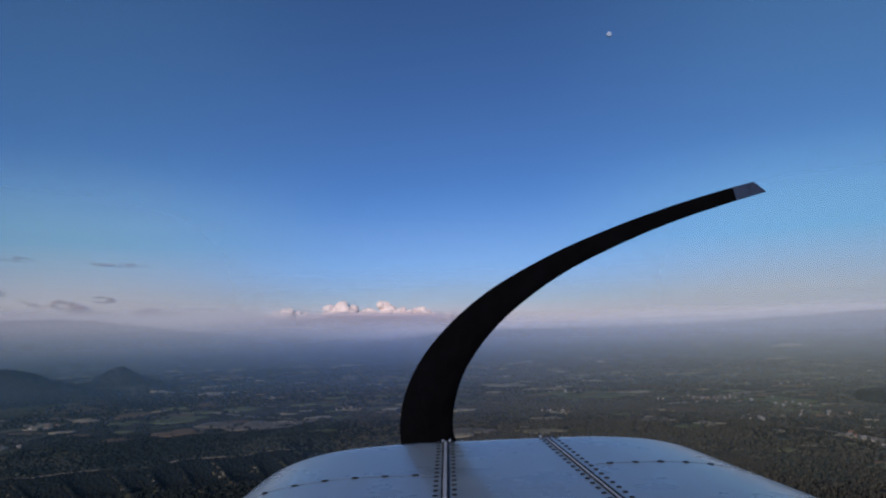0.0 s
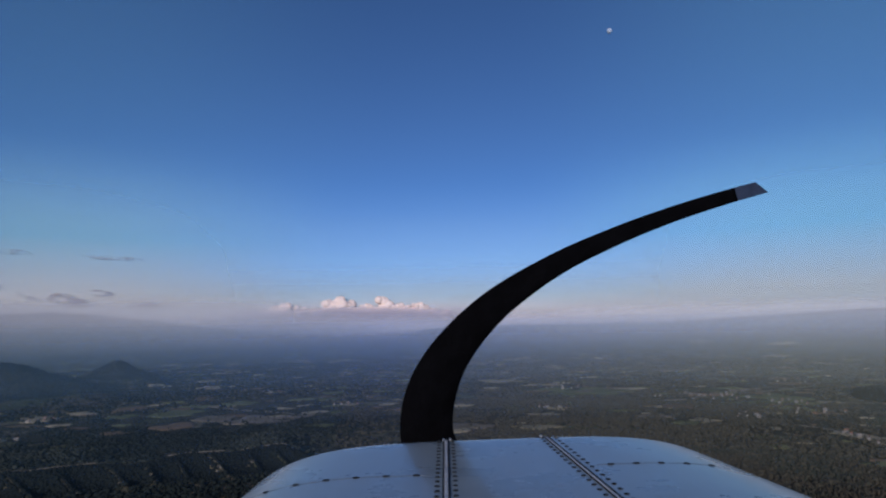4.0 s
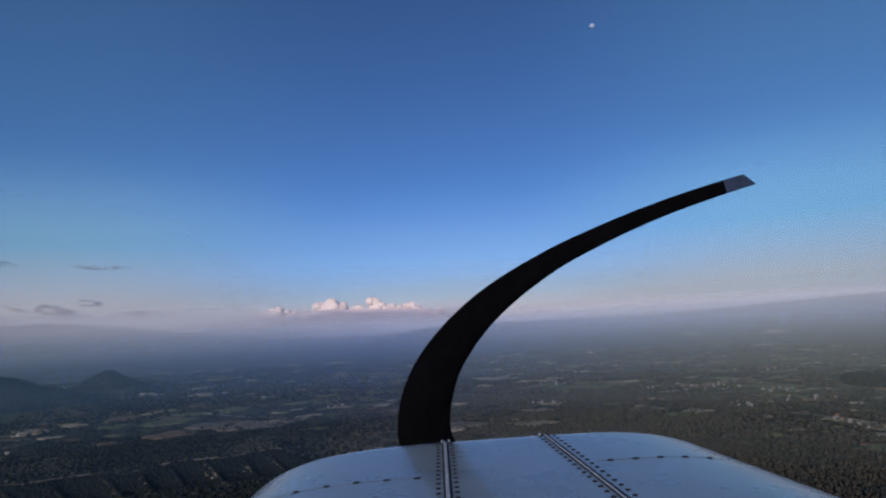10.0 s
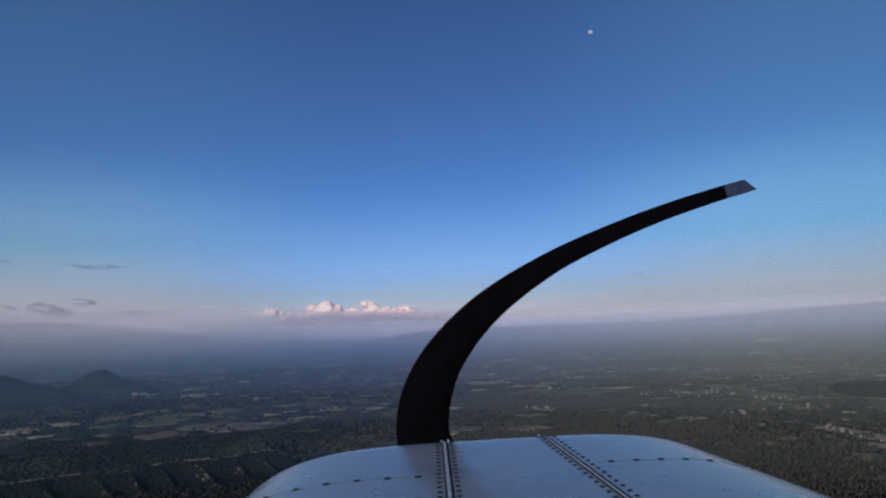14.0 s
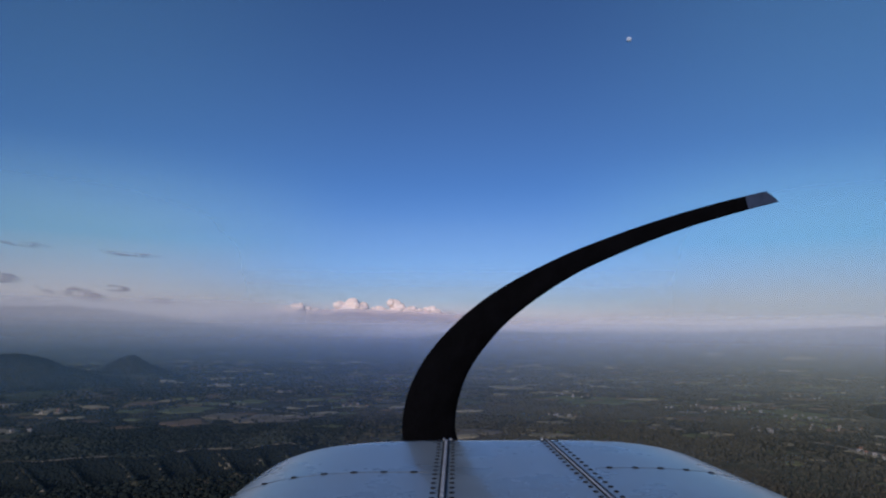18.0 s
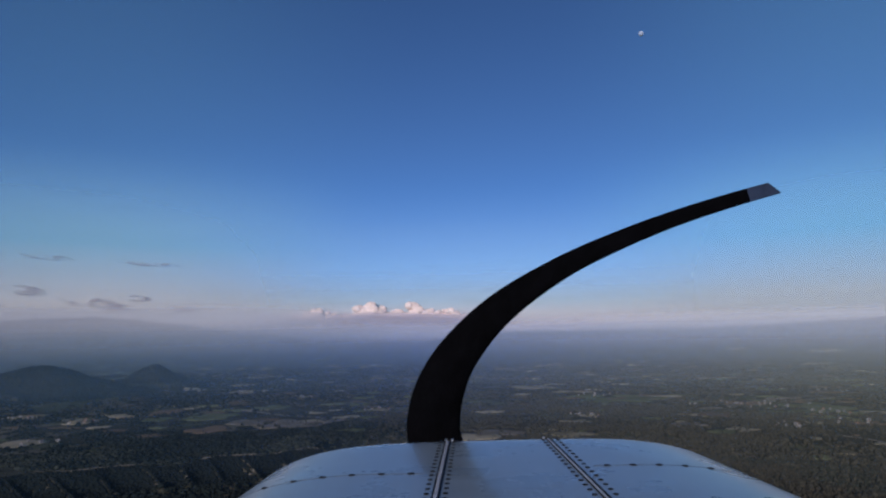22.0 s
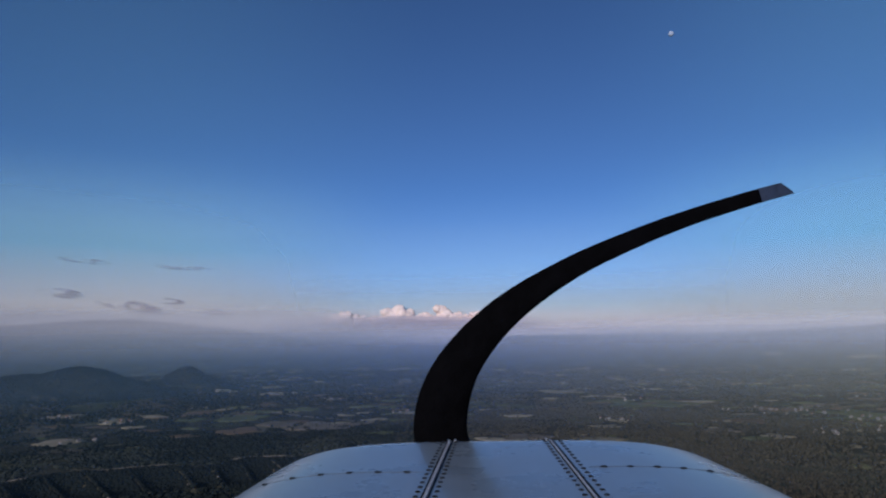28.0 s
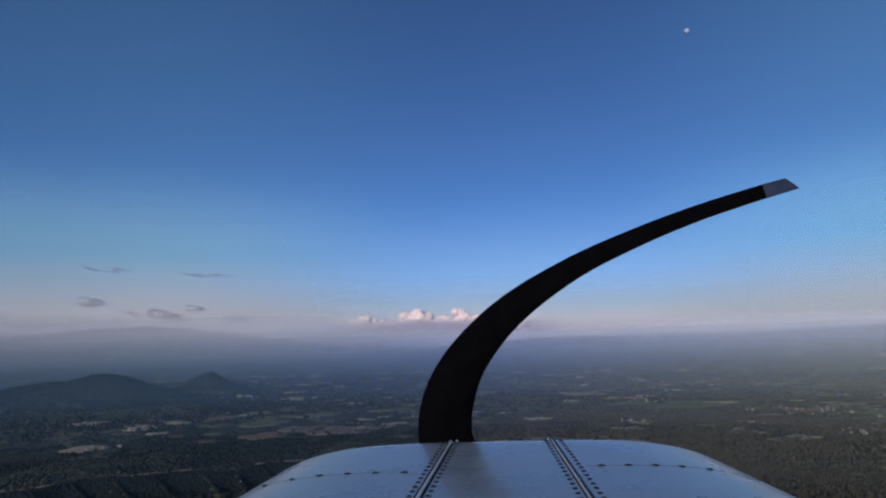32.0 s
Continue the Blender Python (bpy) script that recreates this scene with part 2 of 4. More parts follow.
def sheet(name, verts, faces, material, smooth=True):
    """A mesh object from arrays of vertices and of faces, all with as many corners."""
    verts, faces = np.asarray(verts, np.float32), np.asarray(faces, np.int32)
    me = bpy.data.meshes.new(name)
    me.vertices.add(len(verts))
    me.vertices.foreach_set("co", verts.ravel())
    k = faces.shape[1]
    me.loops.add(faces.size)
    me.loops.foreach_set("vertex_index", faces.ravel())
    me.polygons.add(len(faces))
    me.polygons.foreach_set("loop_start", np.arange(0, faces.size, k, dtype=np.int32))
    me.polygons.foreach_set("use_smooth", np.full(len(faces), smooth))
    me.update(calc_edges=True)
    me.validate()
    me.materials.append(material)
    return new(name, me)


def box(bm, cx, cy, cz, sx, sy, sz):
    r = bmesh.ops.create_cube(bm, size=1.0, matrix=Matrix.Translation((cx, cy, cz)) @ Matrix.Diagonal((sx, sy, sz, 1)))
    return r["verts"]


def smooth_all(ob):
    for p in ob.data.polygons:
        p.use_smooth = True
    return ob


# ---- lie of the land ----
def hashed(ix, iy, seed):
    v = np.sin(ix * 127.1 + iy * 311.7 + seed * 74.7) * 43758.5453
    return v - np.floor(v)


def value_noise(x, y, seed):
    ix, iy = np.floor(x), np.floor(y)
    fx, fy = x - ix, y - iy
    fx, fy = fx * fx * (3 - 2 * fx), fy * fy * (3 - 2 * fy)
    a, b = hashed(ix, iy, seed), hashed(ix + 1, iy, seed)
    c, d = hashed(ix, iy + 1, seed), hashed(ix + 1, iy + 1, seed)
    return a + (b - a) * fx + (c - a) * fy + (a - b - c + d) * fx * fy


def fractal(x, y, seed, octaves=4):
    total, amp = 0, 0.5
    for k in range(octaves):
        total = total + amp * value_noise(x, y, seed + k)
        x, y, amp = x * 2.03 + 7.1, y * 2.03 + 3.7, amp * 0.5
    return total


def hill(x, y, cx, cy, rx, ry, height, rough, seed, power=1.0):
    d = np.sqrt(((x - cx) / rx) ** 2 + ((y - cy) / ry) ** 2)
    wob = 1 + rough * (fractal(x / 90.0, y / 90.0, seed) - 0.5)
    return height * np.exp(-(d * wob) ** 2 * power)


def spur(r, bear):
    """0 on the crest of a spur of the scarp, 1 in the gullies between."""
    return np.abs(np.sin(bear * 1.15 + (r - 700) * 0.045 + 2.2 * fractal(bear / 5.0, r / 90.0, 70)))


def scarp_edge(bear):
    return 738 + 8 * np.sin(bear * 0.33) + 7 * np.sin(bear * 0.9 + 1)


def scarp(r, bear):
    edge = scarp_edge(bear)
    face = np.exp(-((r - edge) / 27.0) ** 2 * (0.45 + 1.5 * spur(r, bear)))
    top = np.exp(-((r - edge) / 210.0) ** 2)
    return np.where(r < edge, face, top) * 17.0 * (0.8 + 0.4 * fractal(bear / 4.0, r / 400.0, 72))


def land(x, y):
    """Height of the ground."""
    x, y = np.asarray(x, float), np.asarray(y, float)
    r = np.hypot(x, y)
    z = 9.0 * (fractal(x / 420.0, y / 420.0, 3) - 0.45) * np.clip((r - 250) / 900, 0.25, 1)
    z = z + 22.0 * np.clip((fractal(x / 1300.0, y / 1300.0, 21) - 0.5), 0, 1) * np.clip((r - 1700) / 1500, 0, 1)
    # broad mountain and the cone beside it
    z = z + hill(x, y, -985, 1500, 95, 120, 30, 0.9, 40) + hill(x, y, -975, 1500, 190, 150, 38, 0.6, 42) + hill(x, y, -1230, 1560, 210, 160, 44, 0.8, 44)
    z = z + hill(x, y, -850, 1470, 90, 80, 16, 0.9, 46)
    cone = np.hypot(x + 836, (y - 1760) * 1.1) / 150.0
    z = z + 64 * np.clip(1.06 - cone * (1 + 0.30 * (fractal(x / 50.0, y / 50.0, 60) - 0.5)), 0, 1) ** 1.35
    # gullied scarp in the near distance, bent round the eye
    bear = np.degrees(np.arctan2(x, np.maximum(y, 1.0)))
    along = np.clip((-8.5 - bear) / 4.0, 0, 1) * (y > 0)
    z = z + along * scarp(r, bear)
    rise = np.clip((r - 2900) / 1800, 0, 1)
    z = z + 78 * rise * rise * (3 - 2 * rise)
    # far plateau in the haze
    fall = np.clip((-150 - x) / 1150.0, 0, 1)
    z = z + 36 * fall ** 0.9 * np.exp(-((y - 4150) / 420.0) ** 2) * (0.85 + 0.3 * fractal(x / 300.0, y / 300.0, 80))
    z = z + 22 * np.exp(-((x - 250) / 800.0) ** 2 - ((y - 4500) / 300.0) ** 2) * (0.6 + 0.8 * fractal(x / 250.0, y / 250.0, 84))
    # long ranges standing in the haze: a mountain shoulder with its spur in the west, a rising edge in the east
    b = np.degrees(np.arctan2(x, np.maximum(y, 1.0)))
    rough = 10 * (fractal(b * 0.9, r / 260.0, 88) - 0.45)
    west = np.interp(b, (-60, -38, -34, -30, -27, -24, -20.5, -17.4, -11.8, -7.2, -5.6), (170, 214, 238, 247, 232, 205, 170, 143, 70, 44, 0)) + rough
    z = np.maximum(z, np.where(y > 0, west * np.exp(-((r - 3830) / 170.0) ** 2), 0))
    climb = np.clip((b - 21) / 14.0, 0, 1.3)
    east = (130 + 50 * climb + 0.7 * rough) / (1 + np.exp(-(b + 3) / 1.5))
    z = np.maximum(z, np.where(y > 0, east * np.exp(-((r - 3900) / 210.0) ** 2), 0))
    return z


def build_ground():
    turns = 900
    radii = np.concatenate([[0.002], np.geomspace(60, 480, 20), np.geomspace(490, 5200, 270), np.geomspace(5600, 14000, 10)])
    ang = np.radians(np.concatenate([np.linspace(-45, 45, 700, endpoint=False), np.linspace(45, 315, 200, endpoint=False)]))      # finest ahead
    rr, aa = np.meshgrid(radii, ang, indexing="ij")
    x, y = rr * np.sin(aa), rr * np.cos(aa)
    z = land(x, y)
    verts = np.stack([x, y, z], -1).reshape(-1, 3)
    i, j = np.meshgrid(np.arange(len(radii) - 1), np.arange(turns), indexing="ij")
    j2 = (j + 1) % turns
    faces = np.stack([i * turns + j, i * turns + j2, (i + 1) * turns + j2, (i + 1) * turns + j], -1).reshape(-1, 4)[:, ::-1]
    return tagged(sheet("ground", verts, faces, MAT["ground"]),
                  "rolling dark green wooded country under evening haze", "ground", kind="structure")


build_ground()

# ---- fields: x, y, half width ----
# Plots (-936, 1702) and (-912, 1728) paint the sunlit sandy flank of the cone.
WEST_STRAW = [(-936, 1702, 20), (-655, 1111, 17), (-591, 1057, 14), (-615, 1838, 30), (-544, 1646, 31), (-486, 1673, 23),
              (-349, 1483, 20), (-154, 1235, 17), (-806, 1199, 26), (-619, 909, 29), (-693, 1687, 24), (-834, 2221, 26), (-250, 1100, 14), (-912, 1728, 20)]
WEST_GREEN = [(-443, 1159, 39), (-432, 1248, 18), (-371, 1281, 30), (-157, 1132, 15), (-163, 988, 18), (-500, 1330, 26)]
STUBBLE = [(-272, 1060, 42), (-352, 1082, 28), (-212, 1092, 18), (60, 948, 30), (350, 1000, 24)]
WEST_SOIL = [(-391, 1013, 29), (-560, 1240, 30), (-455, 960, 22), (-330, 1120, 20)]
EAST_STRAW = [(208, 1894, 26), (189, 1628, 44), (440, 1379, 32), (225, 1115, 18), (190, 1044, 21), (517, 694, 22), (546, 770, 12), (524, 812, 10),
              (23, 915, 33), (158, 925, 25), (408, 945, 16), (1415, 3274, 48), (1730, 3043, 63), (60, 1180, 22)]
EAST_GREEN = [(341, 1342, 68), (277, 1411, 32), (651, 1179, 42), (536, 1116, 22), (374, 925, 17), (596, 1046, 27), (1017, 1717, 45),
              (466, 640, 26), (598, 1120, 34), (655, 1090, 24)]
EAST_SOIL = [(433, 1106, 27), (551, 1250, 36), (130, 1290, 26), (800, 1420, 34)]
FIELDS = []          # x, y, half width, half depth, turn


def build_field(x, y, half, material, label, rng, deep=None):
    """An irregular plot draped on the land."""
    deep = deep or half * rng.uniform(0.55, 1.25)
    turn = rng.uniform(-0.5, 0.5)
    rim, rings = 28, 5
    lobes = [rng.uniform(0.02, 0.20) for _ in range(4)]
    phase = [rng.uniform(0, 6.3) for _ in range(4)]
    verts, faces = [(0.0, 0.0)], []
    for k in range(1, rings + 1):
        for q in range(rim):
            th = 2 * math.pi * q / rim
            c, s = math.cos(th), math.sin(th)
            sq = 1.0 / max(abs(c), abs(s)) ** 0.75          # squarish outline
            wob = 1 + sum(l * math.sin((m + 2) * th + p) for m, (l, p) in enumerate(zip(lobes, phase)))
            px, py = c * sq * wob * half * 0.85 * k / rings, s * sq * wob * deep * 0.85 * k / rings
            verts.append((px * math.cos(turn) - py * math.sin(turn), px * math.sin(turn) + py * math.cos(turn)))
    bm = bmesh.new()
    pts = np.array(verts)
    z = land(pts[:, 0] + x, pts[:, 1] + y) + 0.25 + math.hypot(x, y) * 0.00025
    vs = [bm.verts.new((px, py, zz)) for (px, py), zz in zip(verts, z)]
    for q in range(rim):
        bm.faces.new((vs[0], vs[1 + q], vs[1 + (q + 1) % rim]))
        for k in range(rings - 1):
            a, b = 1 + k * rim + q, 1 + k * rim + (q + 1) % rim
            bm.faces.new((vs[a], vs[a + rim], vs[b + rim], vs[b]))
        a, b = vs[1 + (rings - 1) * rim + q], vs[1 + (rings - 1) * rim + (q + 1) % rim]
        lo = [bm.verts.new(v.co - Vector((0, 0, 2.5))) for v in (a, b)]
        bm.faces.new((a, lo[0], lo[1], b))
    ob = smooth_all(part("field", bm, material))
    ob.location = (x, y, 0)
    tagged(ob, label, "field", kind="structure")
    FIELDS.append((x, y, half, deep, turn))
    return ob


rng = random.Random(5)
for spots, key, text in ((WEST_STRAW, "straw", "pale straw field among dark woods"), (EAST_STRAW, "straw", "pale straw field among dark woods"),
                         (STUBBLE, "stubble", "brownish stubble field among dark woods"),
                         (WEST_GREEN, "grass", "dull green pasture among dark woods"), (EAST_GREEN, "grass", "dull green pasture among dark woods"),
                         (WEST_SOIL, "soil", "brown ploughed field among dark woods"), (EAST_SOIL, "soil", "brown ploughed field among dark woods")):
    for fx, fy, fw in spots:
        build_field(fx, fy, fw * 1.25, MAT[key], text, rng)
for _ in range(420):      # smaller plots strewn over the plain
    dist = rng.uniform(1100, 2900)
    bear = radians(rng.uniform(-37, 40))
    fx, fy = dist * math.sin(bear), dist * math.cos(bear)
    if land(fx, fy) > 22 or (fx < -650 and 1250 < fy < 1850):
        continue
    key, text = rng.choice([("straw", "small straw field among dark woods"), ("grass", "small green pasture among dark woods"),
                            ("soil", "small brown ploughed field among dark woods")])
    wide = rng.uniform(10, 27) * (0.6 + dist / 2600)
    build_field(fx, fy, wide, MAT[key], text, rng, wide * rng.uniform(0.4, 0.9))


for _ in range(70):       # small clearings in the nearer woods
    dist, bear = rng.uniform(560, 1120), radians(rng.uniform(6, 40))
    key, text = rng.choice([("straw", "small dry clearing in the woods"), ("grass", "small grassy clearing in the woods"), ("soil", "small bare clearing in the woods")])
    wide = rng.uniform(3, 9)
    build_field(dist * math.sin(bear), dist * math.cos(bear), wide, MAT[key], text, rng, wide * rng.uniform(0.5, 1.6))

build_field(537, 770, 19, MAT["straw"], "long dry sunlit clearing beside a hamlet", rng, 66)
build_field(268, 1505, 50, MAT["straw"], "wide pale straw field among dark woods", rng, 24)
build_field(458, 1182, 25, MAT["stubble"], "brownish stubble field among dark woods", rng, 20)
build_field(652, 1316, 46, MAT["stubble"], "brownish stubble field among dark woods", rng, 22)


def in_field(x, y, margin=1.0):
    hit = np.zeros(len(x), bool)
    ragged = np.where(hashed(x * 3.1, y * 2.7, 4) < 0.07, 0.0, 0.55 + 0.9 * fractal(x / 14.0, y / 14.0, 31))      # edges grown in
    for fx, fy, hw, hd, turn in FIELDS:
        dx, dy = x - fx, y - fy
        u = (dx * math.cos(turn) + dy * math.sin(turn)) / hw
        v = (-dx * math.sin(turn) + dy * math.cos(turn)) / hd
        hit |= (np.abs(u) ** 3 + np.abs(v) ** 3) < margin * ragged
    return hit


# ---- tracks ----
def track(points, wide, label):
    """A pale earth track draped on the land, through points in the plan."""
    pts = [Vector((px, py, 0)) for px, py in points]
    line = []
    for k in range(len(pts) - 1):
        p = [pts[max(0, min(len(pts) - 1, k + q))] for q in (-1, 0, 1, 2)]
        for s in range(14):
            f = s / 14
            line.append(0.5 * (2 * p[1] + (p[2] - p[0]) * f + (2 * p[0] - 5 * p[1] + 4 * p[2] - p[3]) * f * f + (3 * p[1] - p[0] - 3 * p[2] + p[3]) * f ** 3))
    bm = bmesh.new()
    last = None
    for k, p in enumerate(line):
        d = (line[min(k + 1, len(line) - 1)] - line[max(k - 1, 0)]).normalized()
        side = Vector((-d.y, d.x, 0)) * wide / 2
        ring = []
        for q, dz in ((-1.0, -1.5), (-1.0, 0.7), (0.0, 0.85), (1.0, 0.7), (1.0, -1.5)):
            c = p + side * q
            ring.append(bm.verts.new((c.x, c.y, float(land(c.x, c.y)) + dz)))
        if last:
            for q in range(4):
                bm.faces.new((last[q], last[q + 1], ring[q + 1], ring[q]))
        last = ring
    bmesh.ops.recalc_face_normals(bm, faces=bm.faces)
    return tagged(part("track", bm, MAT["road"]), label, "track", kind="structure")


def round_eye(bears, radii):
    return [(r * math.sin(radians(b)), r * math.cos(radians(b))) for b, r in zip(bears, radii)]


track(round_eye((-40, -36, -32, -28, -24, -20, -16, -12), (752, 748, 744, 752, 758, 750, 756, 768)), 2.6, "pale earth track along the edge of the scarp")
track(round_eye((-37, -33, -29, -25, -21, -17, -14, -11), (686, 684, 688, 694, 702, 708, 728, 760)), 2.4, "pale earth track under the scarp")
track([(-420, 1240), (-330, 1180), (-250, 1140), (-215, 1080), (-240, 1020)], 5.0, "pale winding lane between the fields")
track([(380, 1330), (450, 1290), (560, 1262), (690, 1290), (820, 1350)], 5.0, "pale lane through the village")
track([(500, 900), (528, 842), (536, 775), (533, 715), (545, 650)], 4.0, "pale lane past the hamlet")

# ---- woods ----
def ico():
    g = (1 + 5 ** 0.5) / 2
    v = np.array([(-1, g, 0), (1, g, 0), (-1, -g, 0), (1, -g, 0), (0, -1, g), (0, 1, g), (0, -1, -g), (0, 1, -g),
                  (g, 0, -1), (g, 0, 1), (-g, 0, -1), (-g, 0, 1)], float)
    bm = bmesh.new()
    for p in v:
        bm.verts.new(p / np.linalg.norm(p))
    bmesh.ops.convex_hull(bm, input=bm.verts)
    bm.verts.index_update()
    verts = np.array([p.co for p in bm.verts])
    faces = np.array([[q.index for q in f.verts] for f in bm.faces])
    bm.free()
    return verts, faces


ICO_V, ICO_F = ico()


def scatter(name, x, y, size, tall, seed, label, leaves="leaf"):
    """Uneven leafy crowns standing on the land, as one mesh."""
    gen = np.random.default_rng(seed)
    n = len(x)
    v = ICO_V[None] * gen.uniform(0.5, 1.35, (n, 12, 1))
    v = v * np.stack([size * gen.uniform(0.8, 1.2, n), size * gen.uniform(0.8, 1.2, n), tall], -1)[:, None]
    spin = gen.uniform(0, 6.283, n)
    c, s = np.cos(spin)[:, None], np.sin(spin)[:, None]
    vx, vy = v[..., 0] * c - v[..., 1] * s, v[..., 0] * s + v[..., 1] * c
    v = np.stack([vx + x[:, None], vy + y[:, None], v[..., 2] + (land(x, y) + tall * 0.72)[:, None]], -1)
    f = ICO_F[None] + (np.arange(n) * 12)[:, None, None]
    return tagged(sheet(name, v.reshape(-1, 3), f.reshape(-1, 3), MAT[leaves], smooth=True), label, "woodland", kind="stuff")


def spread(count, near, far, west, east, seed):
    gen = np.random.default_rng(seed)
    r = np.sqrt(gen.uniform(near ** 2, far ** 2, count))
    a = np.radians(gen.uniform(west, east, count))
    return r * np.sin(a), r * np.cos(a), gen


def wooded(x, y):
    return (fractal(x / 150.0, y / 150.0, 92) + 0.70 * (fractal(x / 26.0, y / 40.0, 95) - 0.47) > 0.465) | (gen.uniform(0, 1, len(x)) < 0.10)


x, y, gen = spread(85000, 470, 1250, -44, 44, 11)
far, bear = np.hypot(x, y), np.degrees(np.arctan2(x, y))
steep = (bear < -9) & (far > 694) & (far < scarp_edge(bear) + 14)          # the face of the scarp
keep = ~in_field(x, y, 1.4) & wooded(x, y) & (~steep | (gen.uniform(0, 1, len(x)) < 0.02))
x, y = x[keep], y[keep]
# Dark trees thicken westward, putting the western ground's shade into their colour.
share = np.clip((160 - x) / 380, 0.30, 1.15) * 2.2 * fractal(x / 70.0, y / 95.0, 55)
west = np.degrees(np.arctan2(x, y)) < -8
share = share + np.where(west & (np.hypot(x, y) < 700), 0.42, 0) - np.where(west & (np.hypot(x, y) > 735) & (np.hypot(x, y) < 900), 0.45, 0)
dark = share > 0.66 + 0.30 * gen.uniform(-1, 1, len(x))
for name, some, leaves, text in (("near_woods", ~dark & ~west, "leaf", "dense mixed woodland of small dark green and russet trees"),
                                 ("shaded_woods", ~dark & west, "cool_leaf", "dense mixed woodland painted dull dark green for the western shade"),
                                 ("conifer_woods", dark, "conifer", "dark conifers thickened westward to shade the mixed woodland")):
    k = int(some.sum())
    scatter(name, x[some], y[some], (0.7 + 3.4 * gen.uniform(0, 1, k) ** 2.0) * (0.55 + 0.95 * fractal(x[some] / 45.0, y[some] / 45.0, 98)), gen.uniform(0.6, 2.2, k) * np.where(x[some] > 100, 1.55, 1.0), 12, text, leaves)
x, y, gen = spread(46000, 470, 800, 8, 42, 23)
keep = ~in_field(x, y, 1.4) & (gen.uniform(0, 1, len(x)) < 0.15 + 0.95 * fractal(x / 30.0, y / 30.0, 57))
x, y = x[keep], y[keep]
tone = fractal(x / 60.0, y / 60.0, 61) + gen.uniform(-0.16, 0.16, len(x))
for name, some, leaves, text in (("young_woods", tone < 0.47, "cool_leaf", "small dull green trees between the larger ones"),
                                 ("autumn_woods", tone >= 0.47, "russet", "small brownish trees between the larger ones")):
    k = int(some.sum())
    scatter(name, x[some], y[some], gen.uniform(0.45, 1.5, k), gen.uniform(0.9, 3.2, k), 24, text, leaves)
# Conifers on the scarp's face, its shade put into their near-black colour.
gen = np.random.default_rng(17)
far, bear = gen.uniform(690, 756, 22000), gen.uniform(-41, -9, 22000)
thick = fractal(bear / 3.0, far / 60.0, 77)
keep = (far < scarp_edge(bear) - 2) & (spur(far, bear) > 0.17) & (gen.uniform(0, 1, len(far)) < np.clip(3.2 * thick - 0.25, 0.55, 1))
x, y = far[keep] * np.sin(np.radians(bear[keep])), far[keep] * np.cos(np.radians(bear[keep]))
crown_spots = gen.uniform(-1, 1, (6500, 2))
crown_spots = crown_spots[np.hypot(crown_spots[:, 0], crown_spots[:, 1]) < 1]
wx, wy = gen.uniform(-1380, -600, 16000), gen.uniform(1280, 1820, 16000)
up = (land(wx, wy) > 12) & ~in_field(wx, wy, 1.3)
wx, wy = wx[up], wy[up]
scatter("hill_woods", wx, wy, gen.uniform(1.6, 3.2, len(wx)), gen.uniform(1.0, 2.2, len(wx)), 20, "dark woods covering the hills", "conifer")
scatter("dark_copse", 862 + crown_spots[:, 0] * 92, 1120 + crown_spots[:, 1] * 92, gen.uniform(2.4, 4.2, len(crown_spots)), gen.uniform(5.0, 9.0, len(crown_spots)), 19,
        "compact group of near-black crowns on the plain", "near_black")
scatter("ridge_woods", x, y, gen.uniform(1.2, 2.6, len(x)), gen.uniform(0.8, 2.0, len(x)), 18, "conifers in the gullies of the scarp, coloured near black as shade", "near_black")
x, y, gen = spread(38000, 1250, 2700, -42, 42, 13)
keep = ~in_field(x, y, 1.4) & wooded(x, y) & (land(x, y) < 16)
x, y = x[keep], y[keep]
# The far plain darkens westward in the same way, by tree colour.
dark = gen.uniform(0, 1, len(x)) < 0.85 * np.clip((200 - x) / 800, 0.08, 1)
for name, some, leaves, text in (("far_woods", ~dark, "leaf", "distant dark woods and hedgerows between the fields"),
                                 ("far_conifer_woods", dark, "conifer", "distant dark conifers thickened westward to shade the plain")):
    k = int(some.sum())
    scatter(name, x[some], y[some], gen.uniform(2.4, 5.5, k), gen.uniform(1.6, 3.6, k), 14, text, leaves)


